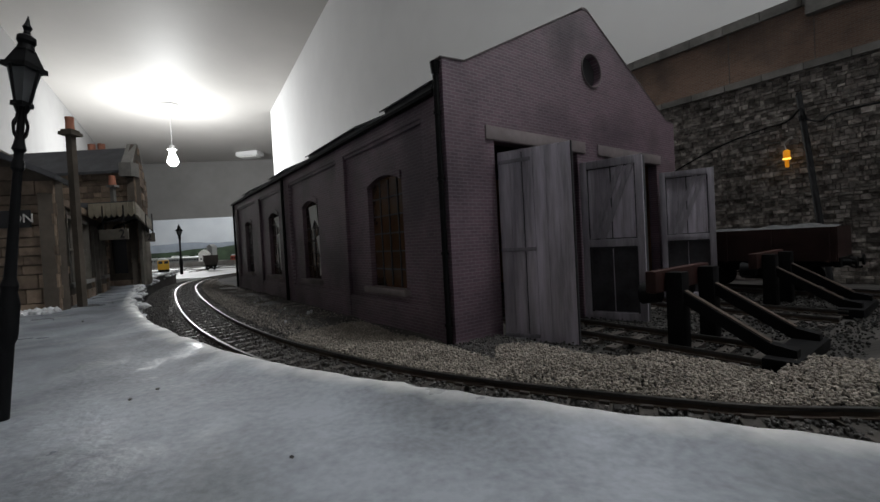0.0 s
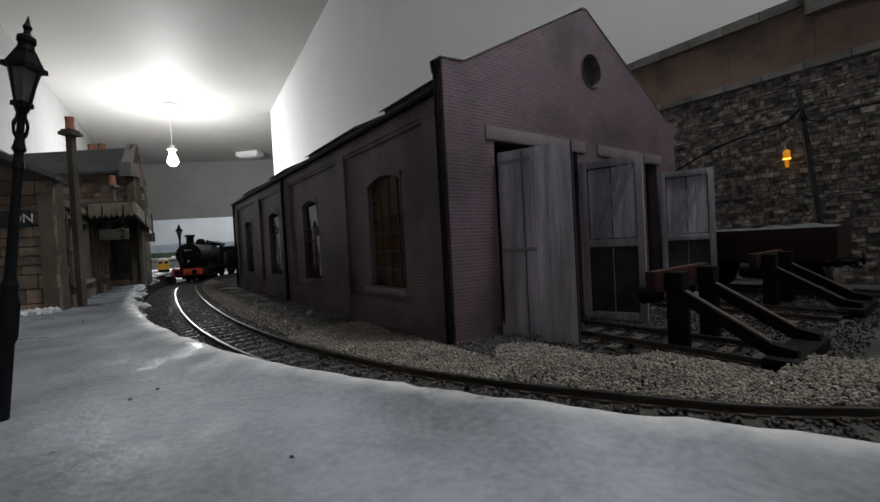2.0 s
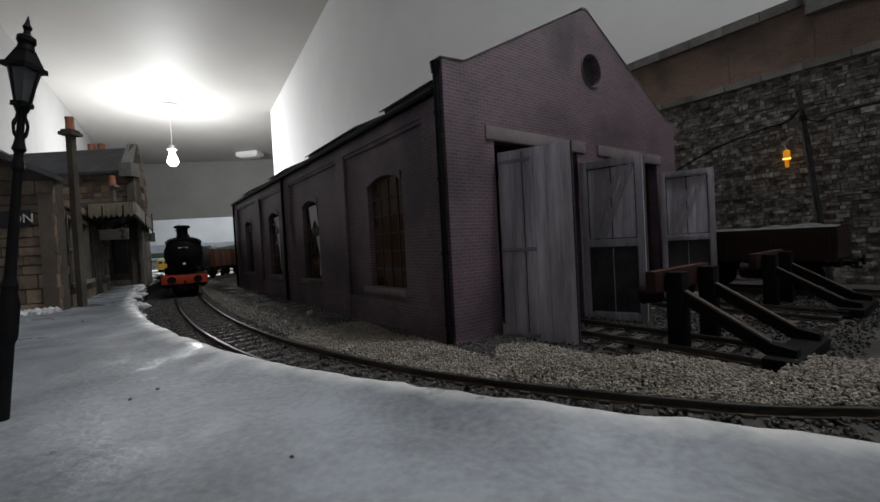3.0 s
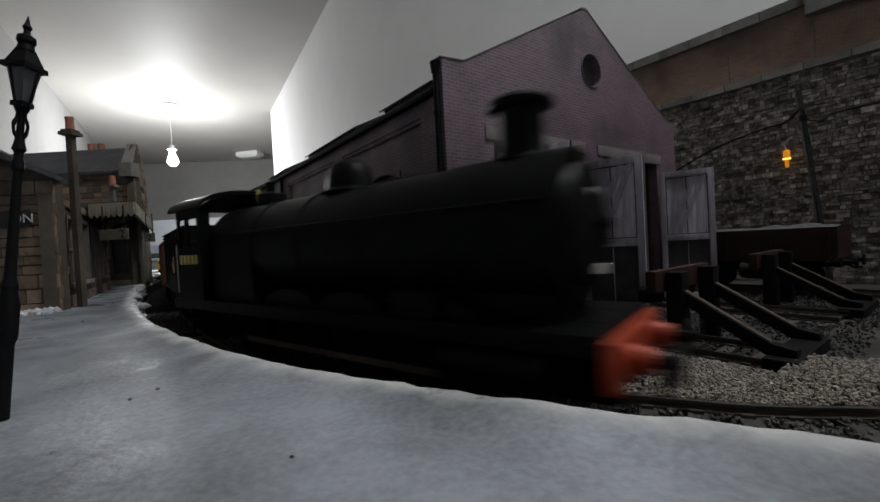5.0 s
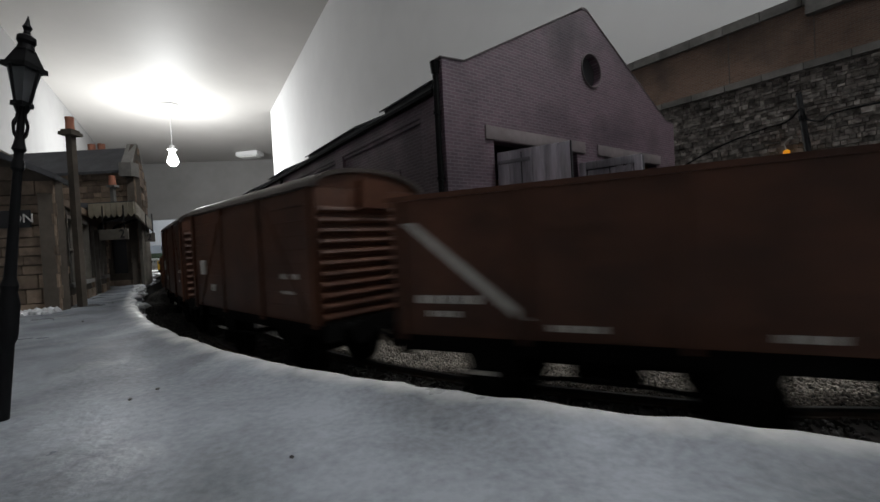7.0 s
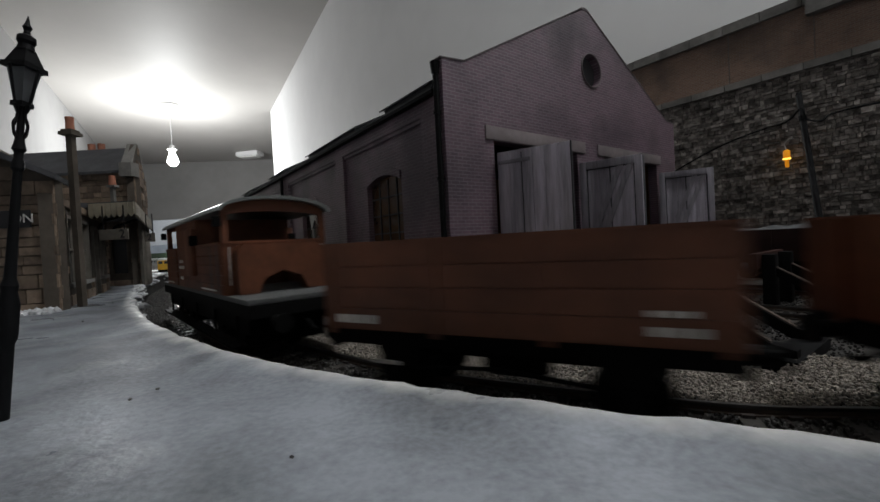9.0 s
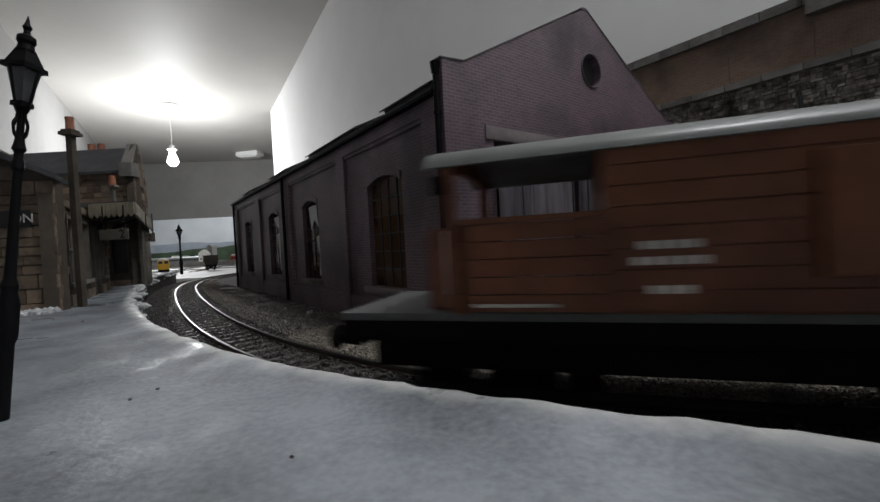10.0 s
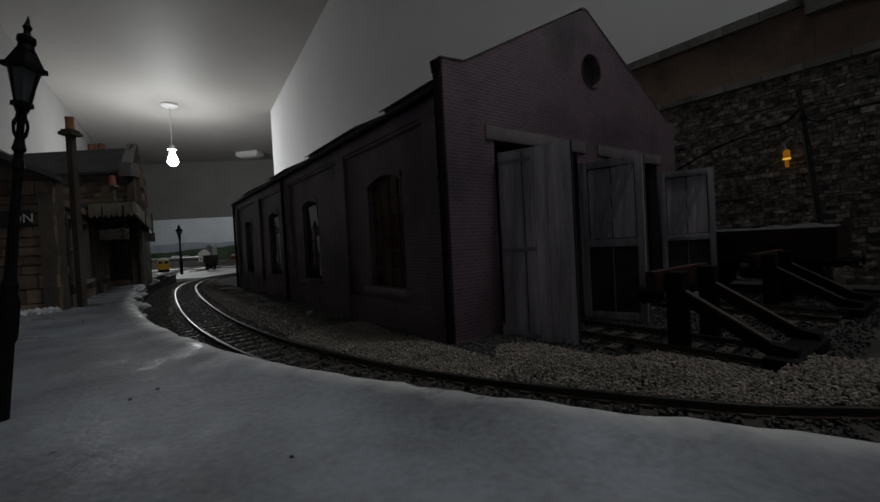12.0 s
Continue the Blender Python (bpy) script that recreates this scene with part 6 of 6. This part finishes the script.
sign("platform_sign", -16.95, 21.2, 4.55, 1.5, 0.56, 0, M_SASH, "2", M_INK, 0.62, 0.46, "grimy grey platform sign with a black figure 2")
sign("platform_sign", -18.5, 26.0, 4.55, 0.58, 0.55, 10, M_SASH, "2", M_INK, 0.55, 0.0, "small grimy sign with a black figure 2")
sign("station_sign", -16.95, 15.62, 5.0, 2.2, 0.68, 11.5, M_INK, "ON", M_LETTER, 0.5, 0.84, "black station nameboard with pale letters on the stone wall")


def sign_hanger(x, y, w=0.55):
    ob = quick("sign_hanger", M_PIPE, None, lambda bm: [cyl(bm, (x + d, y + 0.04, 4.8), (x + d, y + 0.04, 6.06), 0.03, n=6) for d in (-w, w)])
    tagged(ob, "thin black rods that hold the platform sign", "bracket")


sign_hanger(-16.95, 21.2)
sign_hanger(-18.5, 26.0, 0.2)
g2 = np.random.RandomState(12)
heap = np.c_[g2.uniform(-21, -15.0, 260), g2.uniform(0, 1, 260)]
heap_pts = np.c_[heap[:, 0], 15.9 + (heap[:, 0] + 15.2) * 0.2 - heap[:, 1] * 0.6, np.full(260, 1.33)]
grains("frost_rubble", heap_pts, M_RUBBLE, 0.08, 0.2, "pale rubble heaped at the foot of the station wall", 13)
specks = ico_points(90, (-26, -2, 3, 32), lambda xy: (way_distance(xy)[0] > 3.6) & (way_distance(xy)[0] < 12) & (xy[:, 1] > 5.5), 15)
grains("platform_grit", np.c_[specks, np.full(len(specks), 1.32)], M_BALLAST, 0.012, 0.03, "specks of dark grit strewn over the platform", 16)
flakes = ico_points(300, (-28, -6, 12, 48), lambda xy: (way_distance(xy)[0] < -2) & (way_distance(xy)[0] > -4.5) & outside_shed(xy) & (vnoise(xy, 0.55, 21.0) > 0.22), 17)
grains("white_chips", np.c_[flakes, np.full(len(flakes), -0.02)], M_RUBBLE, 0.05, 0.13, "scattered white chips beside the track", 18)


for x, y, size in ((-1.44, 3.64, 0.022), (-4.13, 5.76, 0.03), (-4.24, 5.39, 0.03)):
    spot = thing("grit_speck", P(x, y, 1.33), "small dark speck of grit on the platform", "grit", "platform specks")
    quick("speck", M_BALLAST, spot, lambda bm: lump(bm, (0, 0, 0.01), size, 0.6, x * 7))


# ---- the far yard ----
def far_diesel():
    t = thing("diesel_locomotive", P(-73.4, 107.6, -1.0, 124), "small diesel locomotive with a yellow front end in the yard", "locomotive")
    quick("nose", M_YELLOW, t, lambda bm: soft_box(bm, -0.7, 0.0, -1.3, 1.3, 1.0, 3.55, 0.3), "bright yellow front end")
    quick("body", M_BLUE, t, lambda bm: soft_box(bm, 0.0, 15.0, -1.3, 1.3, 1.0, 3.6, 0.12))
    quick("side_stripe", M_WHITE, t, lambda bm: [bx(bm, 0.3, 14.5, s * 1.3 - 0.02, s * 1.3 + 0.02, 2.5, 3.3) for s in (-1, 1)], "white band along the side")
    quick("cab_roof", M_WHITE, t, lambda bm: prism(bm, [(1.3 * math.cos(a), 3.5 + 0.55 * math.sin(a)) for a in np.linspace(0, math.pi, 11)], 0, -0.55, 15.0), "pale domed cab roof")
    for y in (-0.62, 0.62):
        quick("cab_window", M_GLASS, t, lambda bm: soft_box(bm, -0.76, -0.65, y - 0.45, y + 0.45, 2.6, 3.3, 0.05))
        quick("buffer", M_UNDER, t, lambda bm: [cyl(bm, (-0.8, y * 1.2, 0.85), (-1.3, y * 1.2, 0.85), 0.16, n=10), cyl(bm, (-1.25, y * 1.2, 0.85), (-1.35, y * 1.2, 0.85), 0.28, n=10)])
    quick("buffer_beam", M_UNDER, t, lambda bm: bx(bm, -0.85, -0.65, -1.25, 1.25, 0.5, 1.05))
    for a in (-0.3, 10.5):
        quick("bogie", M_UNDER, t, lambda bm: bx(bm, a, a + 4.2, -1.1, 1.1, 0.05, 1.0))


far_diesel()


def far_hopper():
    t = thing("hopper_wagon", P(-63.4, 112.4, -1.0, 122), "dark brown hopper wagon standing in the yard", "wagon")
    quick("body", M_RUSTY, t, lambda bm: prism(bm, [(-1.2, 1.3), (1.2, 1.3), (1.75, 2.4), (1.75, 4.1), (-1.75, 4.1), (-1.75, 2.4)], 0, 0, 7.0))
    quick("top_rim", M_RUSTY, t, lambda bm: bx(bm, -0.1, 7.1, -1.85, 1.85, 4.1, 4.25))
    underframe(t, 7.0, 0.1, 3.6)


far_hopper()


def small_house(x, y, rz, w, l, h, wallm, roofm, label):
    t = thing("model_house", P(x, y, -1.0, rz), label, "house", "far houses")
    quick("wall", wallm, t, lambda bm: prism(bm, [(-w / 2, 0), (w / 2, 0), (w / 2, h), (0, h + w * 0.45), (-w / 2, h)], 1, 0, l))
    quick("roof", roofm, t, lambda bm: [prism(bm, [(-w / 2 - 0.15, h - 0.1), (0, h + w * 0.45 + 0.05), (0, h + w * 0.45 + 0.25), (-w / 2 - 0.15, h + 0.1)], 1, -0.1, l + 0.1), prism(bm, [(w / 2 + 0.15, h - 0.1), (0, h + w * 0.45 + 0.05), (0, h + w * 0.45 + 0.25), (w / 2 + 0.15, h + 0.1)], 1, -0.1, l + 0.1)])
    for z in (0.8, 2.4):
        if z < h - 0.8:
            quick("window", M_GLASS, t, lambda bm: [bx(bm, sx * w * 0.22 - 0.3, sx * w * 0.22 + 0.3, -0.03, 0.02, z, z + 0.8) for sx in (-1, 1)])


for x, y, w, h in ((-124, 196, 3.0, 3.0), (-119.5, 198, 3.0, 2.8), (-115, 199, 3.2, 3.0), (-135, 205, 5, 2.4)):
    small_house(x, y, 8, w, 6, h, M_WHITE, M_VROOF, "white gabled model house beyond the yard")
small_house(-104, 178, 0, 3.6, 4, 5.0, M_WHITE, M_WHITE, "tall white model building behind the wagon")
small_house(-102.6, 181, 0, 2.4, 4, 7.8, M_VROOF, M_VROOF, "narrow grey model tower block")


def far_coach(x, y, rz, ln, m, label):
    t = thing("parked_coach", P(x, y, -1.0, rz), label, "coach", "parked rolling stock")
    quick("body", m, t, lambda bm: soft_box(bm, 0, ln, -1.6, 1.6, 0.8, 3.6, 0.2))
    quick("window_strip", M_GLASS, t, lambda bm: [bx(bm, 0.4 + k * 1.1, 1.2 + k * 1.1, -1.63, -1.58, 2.3, 3.1) for k in range(int(ln / 1.1) - 1)])
    quick("roof", M_VROOF, t, lambda bm: prism(bm, [(1.6 * math.cos(a), 3.5 + 0.6 * math.sin(a)) for a in np.linspace(0, math.pi, 9)], 0, 0.1, ln - 0.1))
    quick("running_gear", M_UNDER, t, lambda bm: bx(bm, 0.5, ln - 0.5, -1.2, 1.2, 0.0, 0.82))


far_coach(-86, 168, 3, 4.5, M_RED, "short bright red parked coach in the far yard")
far_coach(-80.5, 168.4, 3, 4.5, M_WHITE, "short white parked coach in the far yard")
far_coach(-140, 186, 5, 30, M_VROOF, "long grey parked coach in the far yard")
for a, b in (((-98, 120), (-48, 128)), ((-112, 146), (-62, 152)), ((-78, 103), (-90, 160)), ((-66, 108), (-82, 160))):
    va, vb = Vector(a), Vector(b)
    dd = (vb - va).normalized()
    tr = thing("yard_track", P(0, 0, -1.0 + 0.2), "yard track on the pale board", "railway track", "yard tracks", "structure")
    lay_track(tr, lambda s, va=va, dd=dd: (va + dd * s, dd), 0, (vb - va).length, (999, 1000))
yard_wall = quick("yard_wall", M_COPING, None, lambda bm: prism(bm, [(-150, 158), (-66, 163), (-66, 164), (-150, 159)], 2, -1.05, 0.9))
tagged(yard_wall, "low grey wall along the far yard", "wall")


def backscene():
    a, b = Vector((-268, 291)), Vector((-98, 300))
    d = b - a
    rot = math.degrees(math.atan2(d.y, d.x))
    t = thing("backdrop", P(a.x, a.y, 0, rot), "printed backscene board with grey sky and wooded hills", "backdrop", kind="backdrop")
    quick("sky", M_SKY, t, lambda bm: bx(bm, 0, d.length, 0, 1.0, -1.2, 30.5))

    def ridge(bm, y0, y1, f):
        n = 90
        pts = [(d.length * i / n, f(d.length * i / n)) for i in range(n + 1)]
        for p, q in zip(pts, pts[1:]):
            prism(bm, [(p[0], -1.2), (q[0], -1.2), q, p], 1, y0, y1)
    quick("far_hills", M_HILLFAR, t, lambda bm: ridge(bm, -0.3, -0.02, lambda x: 12.5 + 2.0 * noise.noise(Vector((x * 0.03, 1, 0))) + 0.6 * noise.noise(Vector((x * 0.2, 3, 0)))))
    quick("wooded_hills", M_HILL, t, lambda bm: ridge(bm, -0.6, -0.32, lambda x: 4.2 + 0.045 * x + 2.0 * noise.noise(Vector((x * 0.035, 5, 0))) + 0.5 * noise.noise(Vector((x * 0.35, 9, 0)))), "dark green wooded hills")


backscene()
stone_face()


# ---- the train's movement ----
TRAVEL = ((0.0, -7.3, 17.9), (4.8, 79.3, 18.2), (5.5, 91.9, 18.4), (7.2, 124.2, 18.6), (9.0, 155.8, 17.6), (9.5, 164.5, 16.8), (10.0, 172.4, 15.7), (12.0, 203.6, 15.6))


def travelled(t):
    """Distance of the locomotive's beam along the line (time, place and speed above); the train slows down towards the end."""
    for (t0, s0, v0), (t1, s1, v1) in zip(TRAVEL, TRAVEL[1:]):
        if t <= t1 or t1 == 12.0:
            h = t1 - t0
            q = (t - t0) / h
            return (s0 * (1 + 2 * q) + v0 * h * q) * (1 - q) ** 2 + (s1 * (3 - 2 * q) - v1 * h * (1 - q)) * q * q


def motions():
    ticks = [k * 0.1 for k in range(121)]
    fine_ticks = [k / 30 for k in range(361)]
    for ob, sets, back, fore, aft, r in TRAIN:
        rows = []
        for t in ticks:
            f = travelled(t) - back
            p1, _ = on_way(f + fore)
            p2, _ = on_way(f + aft)
            d = (p1 - p2) / np.linalg.norm(p1 - p2)
            o = p1 - fore * d
            rows.append((t, P(o[0], o[1], 0, math.degrees(math.atan2(d[1], d[0])))))
        walk(ob, rows)
        for w in sets:
            x = w.matrix_basis.translation.x / CM
            walk(w, [(t, pose(x * CM, 0, r * CM, 0, math.degrees(travelled(t) / r), 0)) for t in fine_ticks])


motions()
